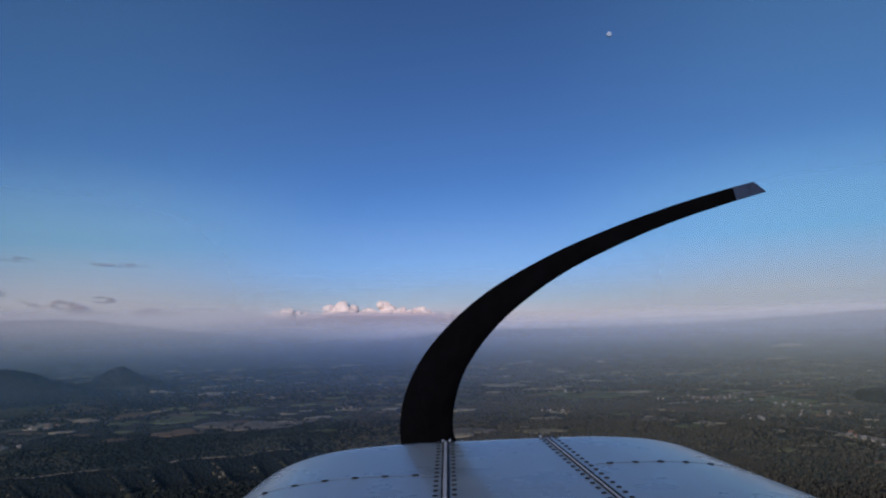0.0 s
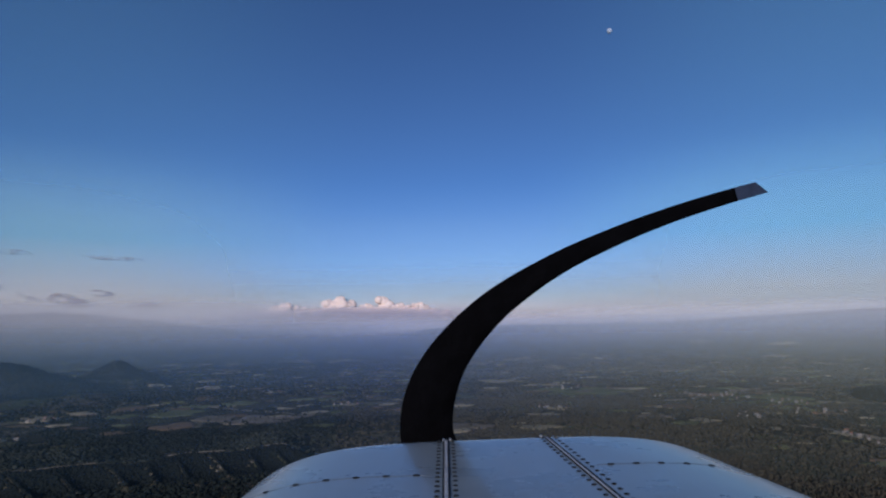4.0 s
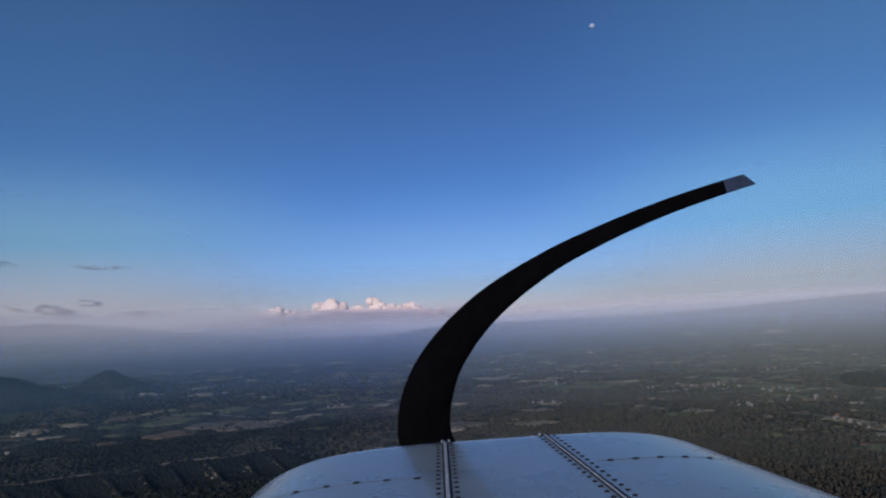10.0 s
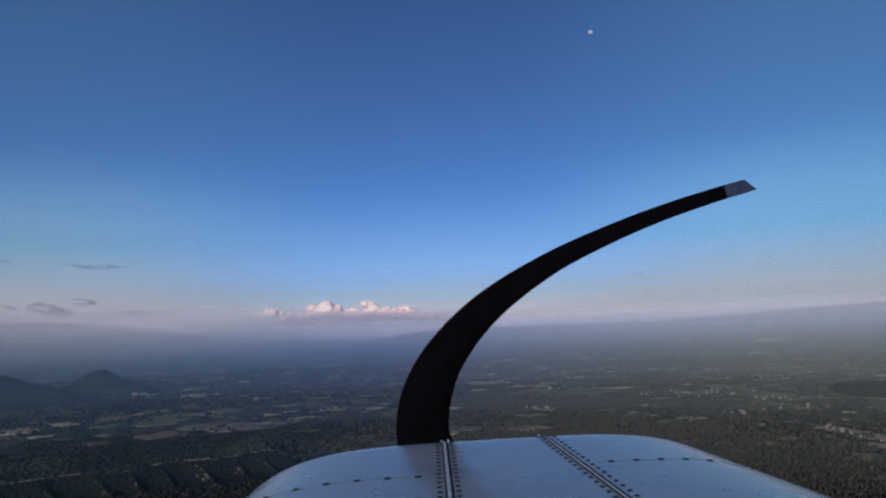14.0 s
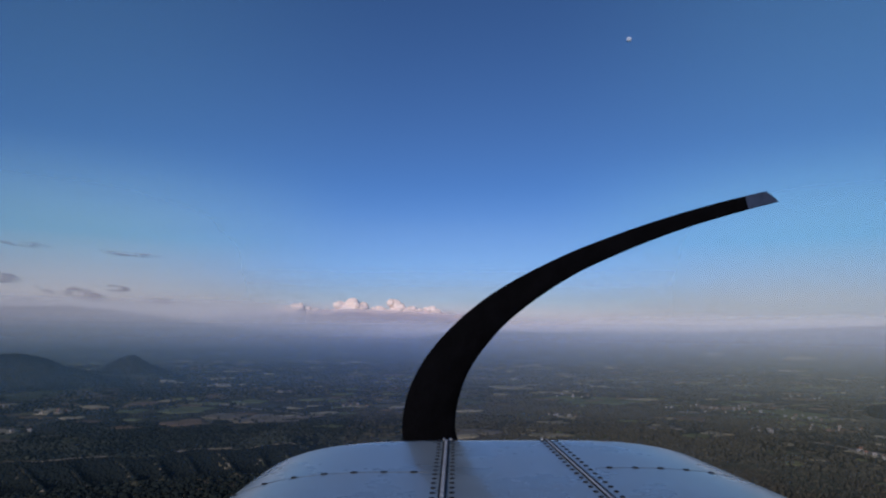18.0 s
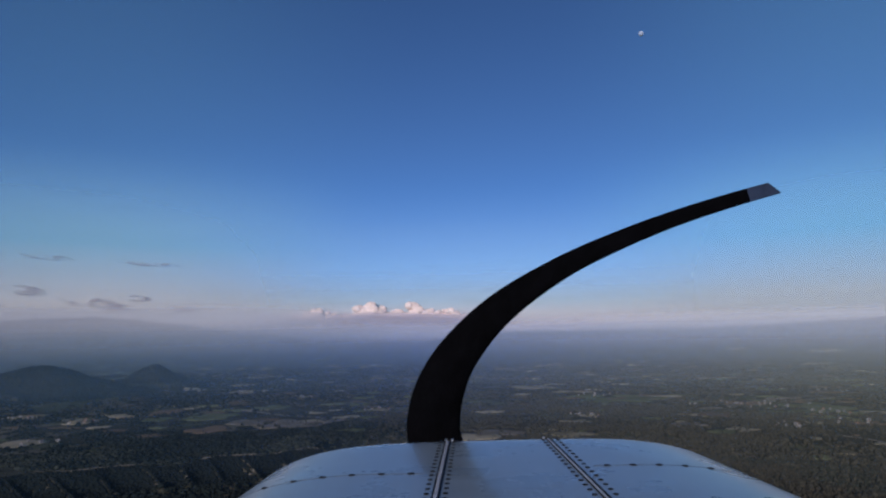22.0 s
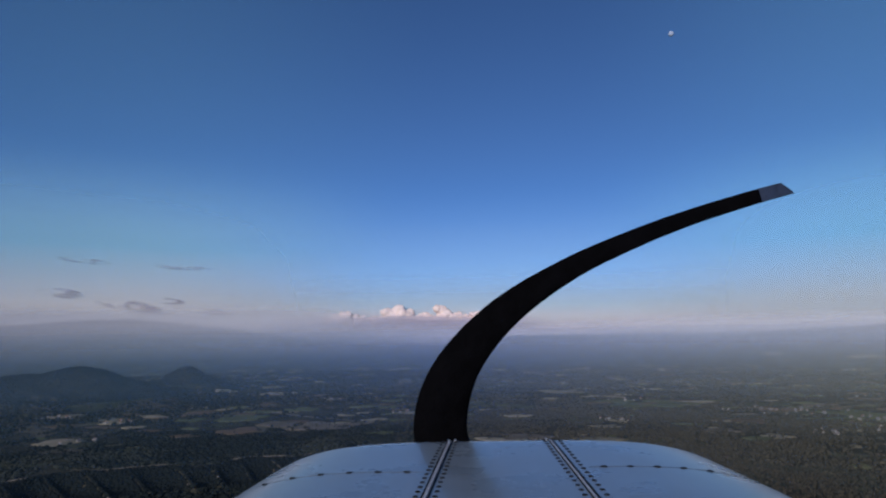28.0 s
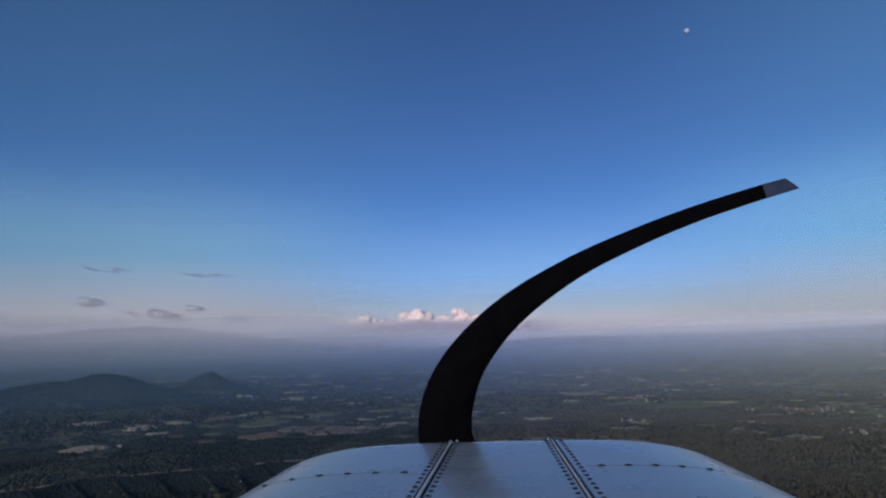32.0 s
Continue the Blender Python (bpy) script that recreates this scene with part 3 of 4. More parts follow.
# ---- haze, painted on see-through sheets over the plain ----
def painted_haze(radius, density, low, high, color, label, wisps=0.012, west=-43, east=47, taper=0.0, foot_z=(2.0, 48.0)):
    """A sheet painted as haze, thinning out between two angles over the eye's level, given as slopes."""
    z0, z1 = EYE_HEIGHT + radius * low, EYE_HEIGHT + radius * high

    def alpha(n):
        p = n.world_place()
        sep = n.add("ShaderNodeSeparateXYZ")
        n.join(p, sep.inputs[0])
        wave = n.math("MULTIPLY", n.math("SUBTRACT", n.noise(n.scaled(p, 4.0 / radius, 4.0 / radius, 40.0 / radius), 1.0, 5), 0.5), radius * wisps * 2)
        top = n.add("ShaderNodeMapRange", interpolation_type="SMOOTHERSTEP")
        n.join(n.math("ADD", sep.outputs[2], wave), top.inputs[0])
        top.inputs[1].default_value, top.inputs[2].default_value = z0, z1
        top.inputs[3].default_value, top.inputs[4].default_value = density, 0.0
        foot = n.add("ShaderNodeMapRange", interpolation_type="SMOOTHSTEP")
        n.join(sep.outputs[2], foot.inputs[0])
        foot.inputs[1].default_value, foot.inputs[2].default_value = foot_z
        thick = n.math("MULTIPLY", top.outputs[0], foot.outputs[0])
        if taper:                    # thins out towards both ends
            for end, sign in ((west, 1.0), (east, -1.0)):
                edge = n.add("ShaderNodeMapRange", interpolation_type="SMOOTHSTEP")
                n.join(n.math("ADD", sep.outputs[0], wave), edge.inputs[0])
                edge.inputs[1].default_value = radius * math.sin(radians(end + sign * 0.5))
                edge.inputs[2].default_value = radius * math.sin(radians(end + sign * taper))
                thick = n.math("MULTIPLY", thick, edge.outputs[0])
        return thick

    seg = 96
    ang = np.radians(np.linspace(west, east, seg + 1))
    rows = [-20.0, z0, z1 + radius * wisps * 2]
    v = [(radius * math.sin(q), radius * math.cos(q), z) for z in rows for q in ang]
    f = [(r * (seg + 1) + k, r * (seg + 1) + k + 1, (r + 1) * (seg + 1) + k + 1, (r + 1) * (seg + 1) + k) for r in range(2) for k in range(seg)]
    ob = sheet("haze", v, f, veil_material("painted_haze", color, alpha))
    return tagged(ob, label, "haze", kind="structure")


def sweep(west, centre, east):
    """The haze's brightness and tint, painted from west over north to east."""
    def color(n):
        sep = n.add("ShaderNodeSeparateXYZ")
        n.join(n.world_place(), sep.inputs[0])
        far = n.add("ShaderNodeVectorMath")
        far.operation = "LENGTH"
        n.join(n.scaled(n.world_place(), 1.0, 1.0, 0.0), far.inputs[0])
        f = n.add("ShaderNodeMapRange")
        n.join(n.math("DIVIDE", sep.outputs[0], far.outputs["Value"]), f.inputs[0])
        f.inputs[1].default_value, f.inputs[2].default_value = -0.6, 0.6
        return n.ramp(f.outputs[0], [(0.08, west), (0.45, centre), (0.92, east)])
    return color


# distance, share of the view that the sheet hides, its top as slopes, its foot as heights, its painted haze tones
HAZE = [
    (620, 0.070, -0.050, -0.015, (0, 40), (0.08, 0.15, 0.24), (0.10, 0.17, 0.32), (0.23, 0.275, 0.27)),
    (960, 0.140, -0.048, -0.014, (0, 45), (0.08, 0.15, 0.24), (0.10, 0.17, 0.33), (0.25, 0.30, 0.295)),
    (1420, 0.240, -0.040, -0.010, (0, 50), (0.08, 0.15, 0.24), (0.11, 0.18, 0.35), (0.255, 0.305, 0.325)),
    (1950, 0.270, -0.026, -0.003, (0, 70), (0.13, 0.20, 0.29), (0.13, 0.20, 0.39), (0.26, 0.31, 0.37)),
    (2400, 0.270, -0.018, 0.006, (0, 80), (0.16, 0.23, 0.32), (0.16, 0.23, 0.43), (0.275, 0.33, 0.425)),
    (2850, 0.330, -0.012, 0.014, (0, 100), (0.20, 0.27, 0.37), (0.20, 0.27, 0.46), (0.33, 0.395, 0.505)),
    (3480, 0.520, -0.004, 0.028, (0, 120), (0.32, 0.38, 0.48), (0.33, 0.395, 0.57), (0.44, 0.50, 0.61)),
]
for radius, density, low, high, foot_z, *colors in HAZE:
    painted_haze(radius, density, low, high, sweep(*colors), "sheet painted as thin blue-grey evening haze over the plain", 0.0005 if radius < 2000 else 0.003, foot_z=foot_z)


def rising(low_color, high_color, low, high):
    """The sheet's painted sky glow from one height to another."""
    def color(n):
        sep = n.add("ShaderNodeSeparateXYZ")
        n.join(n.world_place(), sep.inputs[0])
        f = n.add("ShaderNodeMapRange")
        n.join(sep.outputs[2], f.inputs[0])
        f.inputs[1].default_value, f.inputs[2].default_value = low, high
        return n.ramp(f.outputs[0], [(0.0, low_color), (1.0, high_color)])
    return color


# The horizon's glow painted by height, from blue-grey over pink to pale blue.
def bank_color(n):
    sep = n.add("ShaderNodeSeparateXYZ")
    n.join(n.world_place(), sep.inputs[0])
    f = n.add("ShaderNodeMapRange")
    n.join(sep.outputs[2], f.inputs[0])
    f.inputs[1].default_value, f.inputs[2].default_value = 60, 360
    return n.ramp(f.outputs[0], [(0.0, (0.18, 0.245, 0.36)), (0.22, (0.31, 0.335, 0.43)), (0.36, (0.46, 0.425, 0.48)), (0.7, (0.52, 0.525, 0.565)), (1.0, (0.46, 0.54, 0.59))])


# Painted haze that pales the far ranges and softens their edges.
painted_haze(4050, 0.80, -0.010, 0.018, sweep((0.42, 0.45, 0.54), (0.47, 0.47, 0.59), (0.52, 0.50, 0.57)), "sheet painted as blue-grey haze under the horizon", 0.003, foot_z=(40, 140))
painted_haze(3560, 0.80, 0.022, 0.052, (0.44, 0.47, 0.56), "sheet painted as blue-grey haze over the far mountain flank", 0.006, -80, -3, 17.0, (20, 170))
painted_haze(3600, 0.62, 0.004, 0.030, (0.57, 0.59, 0.66), "sheet painted as pale mauve haze along the eastern ranges", 0.006, 2, 80, 16.0, (30, 150))
# Mauve sheet paints shade over the lower bodies of the clouds.
painted_haze(4620, 0.78, 0.017, 0.036, (0.37, 0.365, 0.49), "mauve sheet painted as the shaded foot of the clouds", 0.013, -23, 7, 8.0)
painted_haze(4770, 0.97, -0.004, 0.120, bank_color, "sheet painted as a lavender haze bank along the horizon", 0.008)
# Sheets added to pale and brighten the low sky, the glow in their colour.
painted_haze(4776, 0.46, 0.02, 0.25, (0.38, 0.54, 0.65), "sheet added to pale the sky over the horizon", 0.01)
painted_haze(4762, 0.84, 0.090, 0.30, rising((0.84, 0.78, 0.75), (0.36, 0.64, 0.80), 360, 760), "sheet painted with the pale glow low in the sky beyond the mountain", 0.01, -75, -6, 27.0)
painted_haze(4764, 0.67, 0.100, 0.31, rising((0.71, 0.72, 0.72), (0.30, 0.64, 0.88), 360, 760), "sheet painted with the pale glow low in the eastern sky", 0.01, 8, 80, 26.0)
# Bluish sheets added only to brighten both upper sides of the sky.
painted_haze(4200, 0.14, 0.25, 1.2, (0.20, 0.50, 0.74), "sheet added to brighten the upper western sky", 0.01, -75, -2, 34.0)
painted_haze(4200, 0.17, 0.25, 1.2, (0.20, 0.50, 0.74), "sheet added to brighten the upper eastern sky", 0.01, 7, 80, 34.0)


# ---- clouds ----
def cumulus(puffs, dist, label, seed):
    """A heap of billows. puffs: bearing and elevation in degrees, radius in metres."""
    gen = random.Random(seed)
    bm = bmesh.new()
    linked = [tuple((u + v) / 2 for u, v in zip(p, q)) for p, q in zip(puffs, puffs[1:])]      # the heaps grow together
    for bear, elev, rad in puffs + [(b, e - 0.32, r * 1.1) for b, e, r in linked]:
        for k in range(6):
            q = 0.0 if k == 0 else 0.62
            off = Vector((gen.uniform(-1, 1) * rad * q * 1.3, gen.uniform(-1, 1) * rad * q, gen.uniform(-0.9, 0.75) * rad * q))
            s = rad * (0.9 if k == 0 else gen.uniform(0.48, 0.75))
            b = radians(bear)
            c = Vector((dist * math.sin(b), dist * math.cos(b), EYE_HEIGHT + dist * math.tan(radians(elev)))) + off
            bmesh.ops.create_icosphere(bm, subdivisions=3, radius=s, matrix=Matrix.Translation(c))
    ob = part("cumulus_cloud", bm, MAT["cloud"])
    grown = ob.modifiers.new("one_mass", "REMESH")
    grown.mode, grown.voxel_size, grown.use_smooth_shade = "VOXEL", 3.0, True
    curls = bpy.data.textures.new("curls", "CLOUDS")
    curls.noise_scale, curls.noise_depth = 20.0, 3
    swell = ob.modifiers.new("billows", "DISPLACE")
    swell.texture, swell.strength, swell.mid_level, swell.texture_coords = curls, 11.0, 0.5, "GLOBAL"
    return tagged(ob, label, "cloud")


cumulus([(-7.7, 2.12, 44), (-8.7, 1.80, 38), (-6.95, 1.62, 44), (-7.9, 1.2, 46), (-6.6, 1.0, 40)], 4735, "sunlit cream cumulus tower rising from the haze", 31)
cumulus([(-3.9, 2.08, 42), (-3.3, 1.65, 44), (-2.5, 1.50, 34), (-1.7, 1.38, 30), (-1.0, 1.62, 20), (-3.3, 1.0, 44), (-2.0, 0.9, 44)], 4735, "sunlit cream cumulus tower rising from the haze", 32)
cumulus([(-12.6, 1.68, 28), (-12.1, 1.80, 22), (-13.4, 1.52, 26), (-14.2, 1.36, 22), (-11.5, 1.55, 20), (-10.9, 1.38, 22), (-12.6, 1.15, 36)], 4740, "low sunlit cumulus over the haze", 33)
cumulus([(-10.0, 1.15, 36), (-9.2, 1.25, 34), (-5.7, 1.42, 36), (-5.0, 1.38, 38), (-4.4, 1.2, 36), (-6.3, 1.1, 34)], 4745, "hazy mauve cumulus between the towers", 34)
cumulus([(-0.7, 1.50, 36), (0.0, 1.25, 36), (0.7, 1.0, 32), (-1.3, 1.1, 38), (1.9, 0.95, 26), (1.5, 0.7, 30)], 4745, "hazy mauve cumulus at the end of the bank", 35)


def streak_cloud(bear, elev, half, thick, dist, seed, tilt, strength):
    """A thin streak of cloud, flat above, torn into wisps below and at its ends."""
    b = radians(bear)

    def alpha(n):
        p = n.coords("Object")
        g = n.add("ShaderNodeTexGradient", gradient_type="SPHERICAL")
        shift = n.add("ShaderNodeVectorMath")
        n.join(p, shift.inputs[0])
        shift.inputs[1].default_value = (37.0 * seed, 11.0 * seed, 0.0)
        torn = n.noise(n.scaled(shift.outputs[0], 0.014, 0.014, 0.05), 1.0, 8, 0.74)
        lump = n.noise(n.scaled(shift.outputs[0], 0.006, 0.006, 0.012), 1.0, 3, 0.5)
        n.join(n.scaled(p, 1.0 / half, 1.0 / half, 1.0 / thick), g.inputs[0])
        body = n.math("MULTIPLY", n.math("POWER", g.outputs["Fac"], 1.1), n.math("SUBTRACT", n.math("ADD", torn, lump), 0.92))
        return n.math("MINIMUM", n.math("MULTIPLY", body, 5.2, True), strength)

    bm = bmesh.new()
    bmesh.ops.create_icosphere(bm, subdivisions=4, radius=1.0, matrix=Matrix.Diagonal((half, half * 0.05, thick, 1)))
    ob = smooth_all(part("streak_cloud", bm, veil_material("streak_vapour", (0.45, 0.38, 0.44), alpha)))
    ob.location = (dist * math.sin(b), dist * math.cos(b), EYE_HEIGHT + dist * math.tan(radians(elev)))
    ob.rotation_euler = (0, radians(tilt), -b)
    return tagged(ob, "thin grey-mauve streak of cloud low in the sky", "cloud", "streak clouds")


streak_cloud(-26.0, 5.75, 210, 20, 4756, 1, 3, 0.34)
streak_cloud(-33.3, 6.05, 160, 22, 4756, 2, 5, 0.28)
streak_cloud(-30.3, 2.65, 190, 40, 4756, 3, 7, 0.50)
streak_cloud(-28.6, 2.2, 170, 34, 4756, 6, 8, 0.50)
streak_cloud(-27.2, 2.95, 130, 26, 4756, 4, 5, 0.36)
streak_cloud(-34.8, 3.5, 150, 36, 4756, 5, 8, 0.38)
streak_cloud(-23.2, 1.95, 150, 26, 4756, 7, 3, 0.40)

# ---- moon ----
bm = bmesh.new()
bmesh.ops.create_icosphere(bm, subdivisions=4, radius=17.5)
for v in bm.verts:
    v.co *= 1 + 0.004 * noise.noise(v.co * 0.2)
moon = smooth_all(part("moon", bm, MAT["moon"]))
moon.location = Vector((0.27294, 0.86747, 0.41593)) * 4700 + Vector((0, 0, EYE_HEIGHT))
tagged(moon, "pale daytime moon high in the blue sky", "moon")


# ---- houses ----
def house(wide, deep, high, roof_mat, label):
    wide, deep, high = wide * 0.38, deep * 0.38, high * 0.34
    root = new("house")
    bm = bmesh.new()
    box(bm, 0, 0, high / 2 - 1.0, wide, deep, high + 2.0)
    for sx in (-1, 1):        # gables
        vs = [bm.verts.new((sx * wide / 2, -deep / 2, high)), bm.verts.new((sx * wide / 2, deep / 2, high)), bm.verts.new((sx * wide / 2, 0, high + deep * 0.32))]
        bm.faces.new(vs)
    part("wall", bm, MAT["wall"], root)
    bm = bmesh.new()
    ov, ridge, th = 0.5, high + deep * 0.32, 0.3
    for sy in (-1, 1):
        ev = (deep / 2 + ov) * sy
        zl = high - ov * 0.64
        pts = [(-wide / 2 - ov, 0, ridge), (wide / 2 + ov, 0, ridge), (wide / 2 + ov, ev, zl), (-wide / 2 - ov, ev, zl)]
        up = [bm.verts.new((px, py, pz + th)) for px, py, pz in pts]
        lo = [bm.verts.new((px, py, pz + 0.02)) for px, py, pz in pts]
        bm.faces.new(up), bm.faces.new(lo[::-1])
        for k in range(4):
            bm.faces.new((up[k], lo[k], lo[(k + 1) % 4], up[(k + 1) % 4]))
    bmesh.ops.recalc_face_normals(bm, faces=bm.faces)
    part("roof", bm, roof_mat, root)
    for sx in (-0.28, 0.0, 0.28):
        bm = bmesh.new()
        box(bm, sx * wide, -deep / 2 - 0.03, high * 0.55, 1.1, 0.1, 1.3)
        part("window", bm, MAT["gap"], root)
    bm = bmesh.new()
    box(bm, wide * 0.3, deep * 0.12, ridge + 0.4, 0.7, 0.7, 1.8)
    part("chimney", bm, MAT["roof_red"], root)
    return tagged(root, label, "house", "houses of the plain")


KINDS = [house(9, 7, 4.2, MAT["roof_red"], "pale rendered house with a brown tiled roof"),
         house(13, 8, 4.6, MAT["roof_grey"], "pale rendered house with a light metal roof"),
         house(7, 6, 3.4, MAT["roof_grey"], "small pale house with a light metal roof")]
rng = random.Random(9)
VILLAGES = [(551, 1226, 60, 18), (484, 968, 26, 9), (442, 1232, 6, 2), (640, 1120, 40, 7), (-806, 1185, 40, 10),
            (-540, 1650, 45, 8), (-640, 1115, 26, 6), (215, 1115, 26, 6), (300, 1430, 60, 6), (-350, 1490, 30, 5), (-150, 1240, 25, 5),
            (620, 1000, 40, 6), (820, 1480, 60, 8), (-600, 905, 25, 5), (1250, 2300, 140, 9), (200, 1880, 60, 7), (-830, 2200, 60, 8)]
standing, spots = set(), []
LANE = [(531 + 7 * math.sin(k * 2.4) + (6 if k % 2 else -6), 712 + k * 12.5) for k in range(10)]      # the hamlet, strung along its lane
VILLAGES += [(hx, hy, 2, 1) for hx, hy in LANE]
for vx, vy, spreadm, count in VILLAGES:
    for _ in range(count):
        for _try in range(30):
            hx, hy = rng.gauss(vx, spreadm * 0.5), rng.gauss(vy, spreadm * 0.45)
            if all(math.hypot(hx - ox, hy - oy) > 8 for ox, oy in spots):
                break
        spots.append((hx, hy))
        at = pose(hx, hy, float(land(hx, hy)) + 1.2, 0, 0, rng.uniform(-70, 70))
        k = rng.randrange(3)
        if k in standing:
            copy_thing(KINDS[k], at)
        else:
            KINDS[k].matrix_basis = at
            standing.add(k)

# ---- aircraft nose ----
AIRCRAFT = Matrix(((0.99926, -0.03446, 0.01691, 0), (0.03457, 0.99938, -0.00616, 0), (-0.01669, 0.00674, 0.99984, EYE_HEIGHT), (0, 0, 0, 1)))
MIDDLE = 0.108            # of the cowling, to the right of the lens
DECK = -0.240             # height of its top
BANK = 0.022              # the nose leans a little to port
NOSE, FIREWALL = 1.425, 0.36


def half_width(y):
    return 0.532 + 0.10 * (1.40 - y)


def deck(y):
    """Height of the top line along the nose, rounded over at the front."""
    lip = max(0.0, y - 1.34) / (NOSE - 1.34)
    return DECK + 0.010 * (y - 1.0) - 0.045 * (1 - math.sqrt(max(0.0, 1 - lip ** 2.4)))


def cowl_point(y, s):
    """A point of the outer skin: s from -1 (lower edge, port) over 0 (top) to 1."""
    th = s * math.pi * 0.5
    p = 2 / 4.15
    w = half_width(y)
    cx = math.copysign(abs(math.sin(th)) ** p, s) * w
    cz = (abs(math.cos(th)) ** p - 1) * 0.34
    return Vector((MIDDLE + cx, y, deck(y) + cz + BANK * (MIDDLE + cx)))


def skin(x, y):
    """The skin's height over a place near its top."""
    u = min(0.999, abs((x - MIDDLE) / half_width(y)))
    return deck(y) + ((1 - u ** 4.15) ** (1 / 4.15) - 1) * 0.34 + BANK * x


cowling = new("engine_cowling")
cowling.matrix_basis = AIRCRAFT
tagged(cowling, "white glossy aircraft engine cowling with riveted seams", "aircraft nose")
bm = bmesh.new()
ys = [FIREWALL + (1.33 - FIREWALL) * k / 40 for k in range(41)] + [1.33 + (NOSE - 1.33) * math.sin(math.pi / 2 * k / 14) for k in range(1, 15)]
cols = 96
grid = [[bm.verts.new(cowl_point(y, -1 + 2 * k / cols)) for k in range(cols + 1)] for y in ys]
for r in range(len(ys) - 1):
    for k in range(cols):
        bm.faces.new((grid[r][k], grid[r][k + 1], grid[r + 1][k + 1], grid[r + 1][k]))
under = [[bm.verts.new(Vector((MIDDLE + (v.co.x - MIDDLE) * f, v.co.y, v.co.z - d))) for v in (row[0], row[-1])] for row in grid for f, d in ((0.97, 0.12),)]
belly = [[bm.verts.new(Vector((MIDDLE + (u.co.x - MIDDLE) * 0.7, u.co.y, u.co.z - 0.10))) for u in pair] for pair in under]
for r in range(len(ys) - 1):
    bm.faces.new((grid[r][0], grid[r + 1][0], under[r + 1][0], under[r][0]))
    bm.faces.new((grid[r + 1][-1], grid[r][-1], under[r][1], under[r + 1][1]))
    bm.faces.new((under[r][0], under[r + 1][0], belly[r + 1][0], belly[r][0]))
    bm.faces.new((under[r + 1][1], under[r][1], belly[r][1], belly[r + 1][1]))
    bm.faces.new((belly[r][0], belly[r + 1][0], belly[r + 1][1], belly[r][1]))
for r in (0, len(ys) - 1):
    bm.faces.new(grid[r] + [under[r][1], belly[r][1], belly[r][0], under[r][0]])
bmesh.ops.recalc_face_normals(bm, faces=bm.faces)
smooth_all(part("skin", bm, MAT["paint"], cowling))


def ribbon(name, points, wide, high, material, label=""):
    """A thin strip laid along the skin."""
    bm = bmesh.new()
    last = None
    for x, y in points:
        z = skin(x, y)
        ring = [bm.verts.new((x - wide / 2, y, z + 0.0002)), bm.verts.new((x - wide / 2 * 0.7, y, z + high)), bm.verts.new((x + wide / 2 * 0.7, y, z + high)), bm.verts.new((x + wide / 2, y, z + 0.0002))]
        if last:
            for k in range(3):
                bm.faces.new((last[k], last[k + 1], ring[k + 1], ring[k]))
        last = ring
    bmesh.ops.recalc_face_normals(bm, faces=bm.faces)
    return part(name, bm, material, cowling, label)


def seam_x(side, y):
    return -0.015 + 0.029 * (y - 0.94) / 0.45 if side < 0 else 0.229 - 0.004 * (y - 0.94) / 0.45


line_y = [0.40 + (NOSE - 0.012 - 0.40) * k / 60 for k in range(61)]
for side in (-1, 1):
    for off, wide in (((0.0, 0.0070),) if side < 0 else ((-0.0038, 0.0054),)):
        ribbon("hinge", [(seam_x(side, y) + off, y) for y in line_y], wide, 0.0020, MAT["hinge"], "pale metal piano hinge")
    for off, wide in (((-0.0048, 0.0026), (0.0051, 0.0028)) if side < 0 else ((0.0010, 0.0034), (-0.0072, 0.0014))):
        ribbon("joint", [(seam_x(side, y) + off, y) for y in line_y], wide, 0.0023, MAT["gap"], "dark open joint")


def rivet_mesh(radius, high, stretch=1.0):
    bm = bmesh.new()
    bmesh.ops.create_uvsphere(bm, u_segments=10, v_segments=6, radius=radius, matrix=Matrix.Diagonal((stretch, 1, high / radius, 1)))
    me = bpy.data.meshes.new("rivet")
    bm.to_mesh(me)
    bm.free()
    me.materials.append(MAT["steel"])
    for p in me.polygons:
        p.use_smooth = True
    return me


def lap_joint(points):
    """A hair-thin lap joint across the skin."""
    bm = bmesh.new()
    last = None
    for x, y in points:
        ring = [bm.verts.new((x, y + dy, skin(x, y + dy) + dz)) for dy, dz in ((-0.0011, 0.0001), (-0.0007, 0.0005), (0.0007, 0.0005), (0.0011, 0.0001))]
        if last:
            for k in range(3):
                bm.faces.new((last[k], last[k + 1], ring[k + 1], ring[k]))
        last = ring
    bmesh.ops.recalc_face_normals(bm, faces=bm.faces)
    part("lap_joint", bm, MAT["lap"], cowling, "hair-thin dark lap joint")


SMALL, LARGE = rivet_mesh(0.0043, 0.0015), rivet_mesh(0.0044, 0.0018, 1.5)


def rivet(name, me, x, y):
    ob = new(name, me)
    ob.parent = cowling
    ob.location = (x, y, skin(x, y) + 0.0004)


for side in (-1, 1):
    for off in ((-0.0142, 0.0142) if side < 0 else (-0.0158, 0.0150)):
        for k in range(36):
            y = 0.45 + 0.0272 * k
            if y < NOSE - 0.03:
                rivet("rivet", SMALL, seam_x(side, y) + off, y)
for k in range(7):
    rivet("fastener", LARGE, -0.054 - 0.0498 * k, 1.093 + 0.0065 * k)
ribbon_points = [(-0.030 - 0.008 * k, 1.0898 + 0.00105 * k) for k in range(42)]
lap_joint(ribbon_points)
lap_joint([(0.255 + 0.008 * k, 1.1144 + 0.00053 * k) for k in range(36)])
for k in range(5):
    rivet("fastener", LARGE, 0.279 + 0.0455 * k, 1.116 + 0.003 * k)

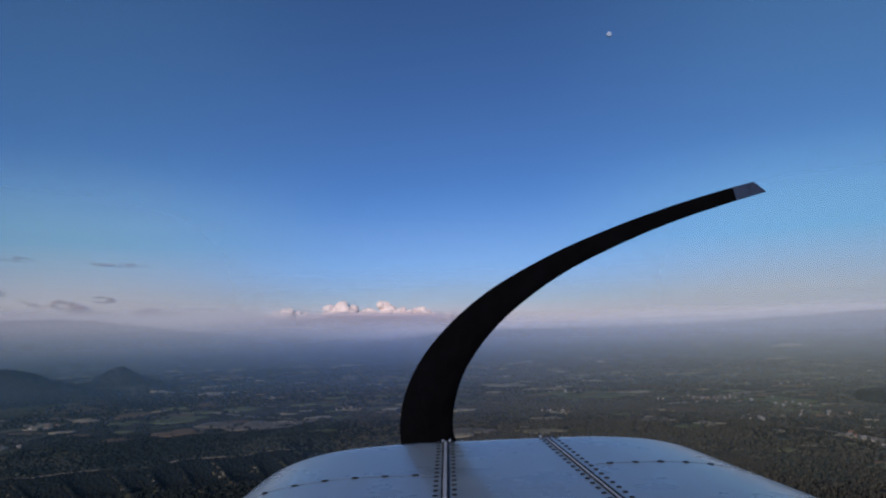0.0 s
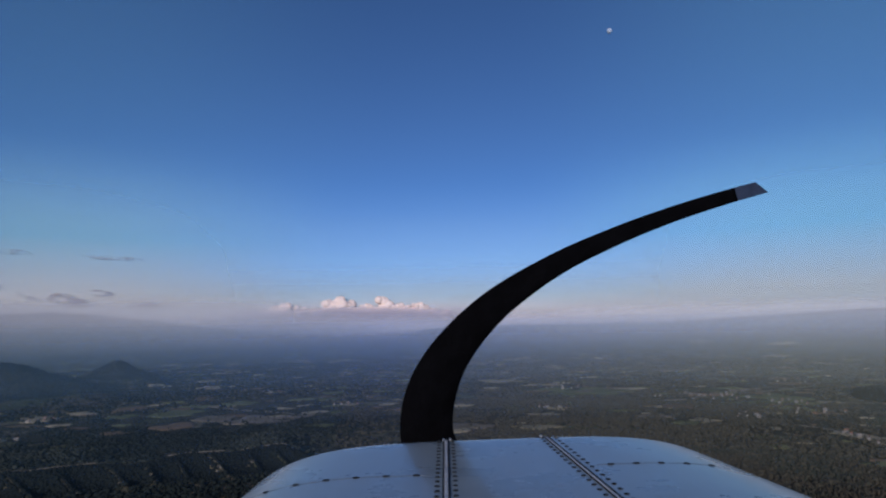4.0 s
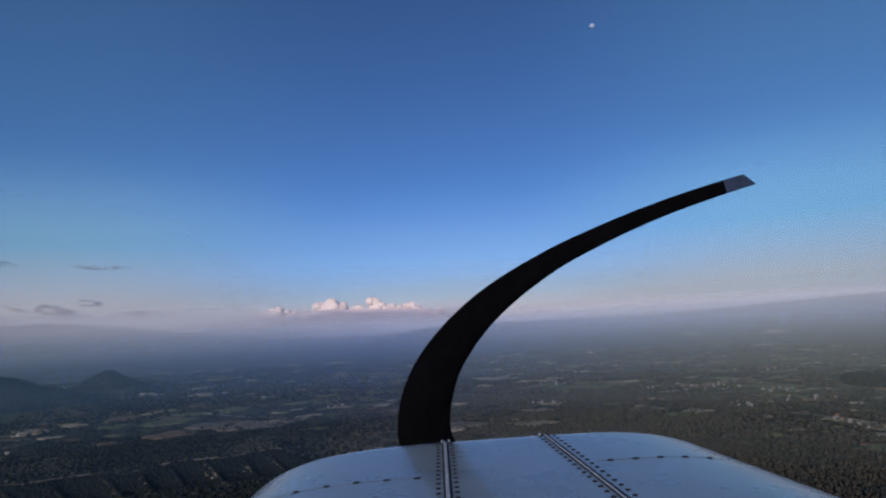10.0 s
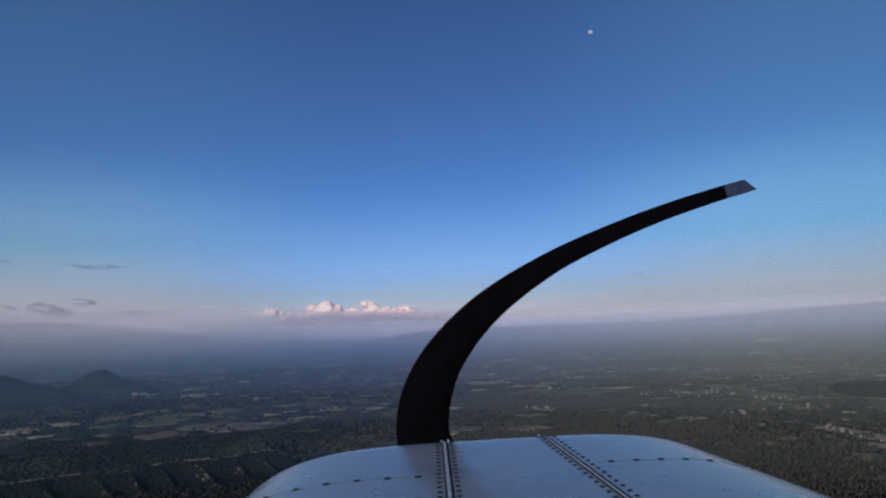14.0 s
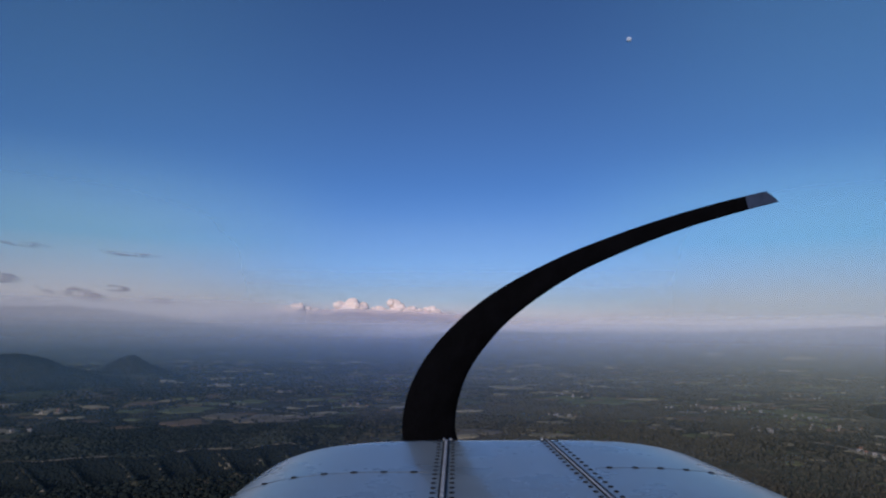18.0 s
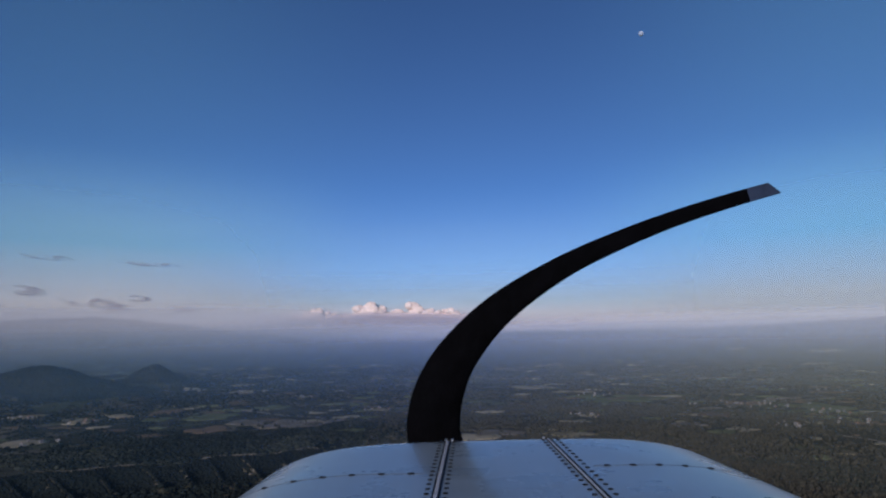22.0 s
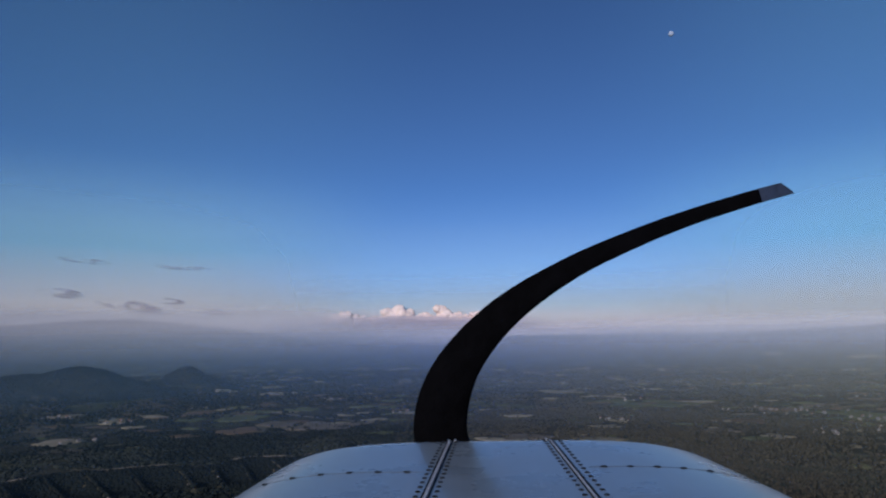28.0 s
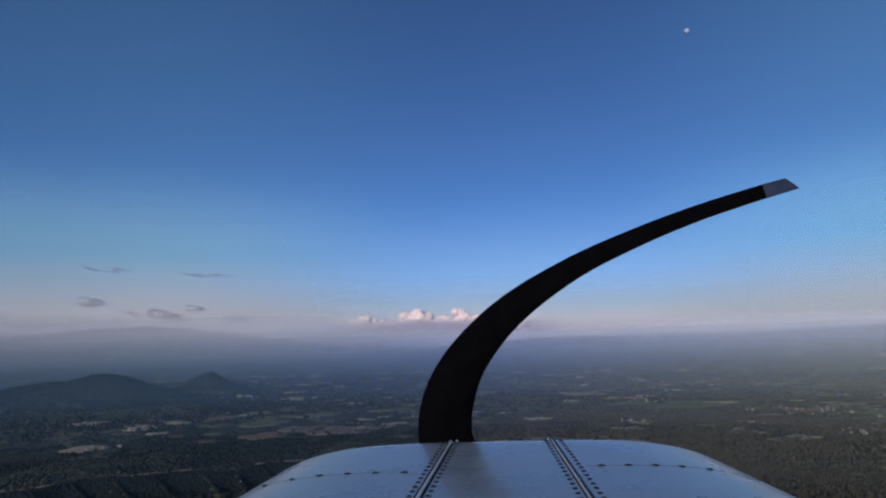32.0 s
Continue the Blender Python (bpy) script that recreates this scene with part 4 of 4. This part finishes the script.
for side in (-1, 1):      # the hinge pins' ends stand out over the lip
    for off in ((-0.007, 0.007) if side < 0 else (-0.006,)):
        x = seam_x(side, NOSE) + off
        bm = bmesh.new()
        bmesh.ops.create_cone(bm, cap_ends=True, segments=12, radius1=0.0028, radius2=0.0022, depth=0.020,
                              matrix=Matrix.Translation((x, NOSE - 0.034, skin(x, NOSE - 0.034) + 0.0026)) @ Matrix.Rotation(math.pi / 2, 4, "X"))
        smooth_all(part("hinge_end", bm, MAT["hinge"], cowling, "pale metal end of the hinge pin"))

# ---- propeller ----
PROP_Y = 1.66
propeller = new("propeller")
propeller.matrix_basis = AIRCRAFT @ Matrix.Translation((0.09, PROP_Y, -0.40))
tagged(propeller, "two-bladed swept black propeller at rest before the cowling", "propeller")
# middle line of the blade from the hub, and its width
BLADE = [(-0.02, 0.00, 0.10), (-0.075, 0.06, 0.125), (-0.106, 0.13, 0.136), (-0.094, 0.23, 0.130), (-0.040, 0.335, 0.108), (0.070, 0.450, 0.084),
         (0.230, 0.555, 0.061), (0.390, 0.630, 0.050), (0.545, 0.690, 0.043), (0.695, 0.738, 0.039), (0.808, 0.770, 0.036)]


def along_blade(t):
    k = min(int(t), len(BLADE) - 2)
    f = t - k
    p = [BLADE[max(0, min(len(BLADE) - 1, k + q))] for q in (-1, 0, 1, 2)]
    return [0.5 * (2 * b + (c - a) * f + (2 * a - 5 * b + 4 * c - d) * f * f + (3 * b - a - 3 * c + d) * f ** 3) for a, b, c, d in zip(*p)]


def blade_mesh(t0, t1, steps, turned, rake=0.0):
    """A twisted aerofoil, thick in the middle, from t0 to t1 of the blade's line."""
    bm = bmesh.new()
    rings, around = [], 20
    for k in range(steps + 1):
        t = t0 + (t1 - t0) * k / steps
        x, z, w = along_blade(t)
        x2, z2, _ = along_blade(min(t + 0.02, len(BLADE) - 1.0))
        x1, z1, _ = along_blade(max(t - 0.02, 0.0))
        d = Vector((x2 - x1, 0, z2 - z1)).normalized()
        side = Vector((d.z, 0, -d.x))
        thick = w * (0.34 - 0.022 * t)
        twist = radians(34 - 2.6 * t)
        ring = []
        for q in range(around):
            a = 2 * math.pi * q / around
            u, v = math.cos(a) * w / 2, math.sin(a) * thick / 2 * (0.6 + 0.4 * math.cos(a))
            ring.append(bm.verts.new(Vector((x, 0, z)) + side * u + d * (u * rake * k / steps) + Vector((0, 1, 0)) * (u * math.tan(twist) * 0.6 + v)))
        rings.append(ring)
    for r in range(steps):
        for q in range(around):
            bm.faces.new((rings[r][q], rings[r][(q + 1) % around], rings[r + 1][(q + 1) % around], rings[r + 1][q]))
    bm.faces.new(rings[0]), bm.faces.new(rings[-1])
    if turned:
        bmesh.ops.rotate(bm, verts=bm.verts, cent=(0, 0, 0), matrix=Matrix.Rotation(math.pi, 3, "Y"))
    bmesh.ops.recalc_face_normals(bm, faces=bm.faces)
    return bm


for turned in (False, True):
    blade = smooth_all(part("blade", blade_mesh(0.0, 9.3, 70, turned), MAT["blade"], propeller, "matt black swept blade"))
    smooth_all(part("blade_tip", blade_mesh(9.3, 10.0, 8, turned, 0.75), MAT["tip"], blade, "blade tip coloured for the sky showing through its blur"))
bm = bmesh.new()
bmesh.ops.create_cone(bm, cap_ends=True, segments=40, radius1=0.075, radius2=0.06, depth=0.14, matrix=Matrix.Rotation(math.pi / 2, 4, "X"))
smooth_all(part("hub", bm, MAT["blade"], propeller))
bm = bmesh.new()
bmesh.ops.create_cone(bm, cap_ends=True, segments=32, radius1=0.05, radius2=0.05, depth=0.34, matrix=Matrix.Translation((0.0, -0.20, 0.0)) @ Matrix.Rotation(math.pi / 2, 4, "X"))
part("shaft", bm, MAT["steel"], propeller)
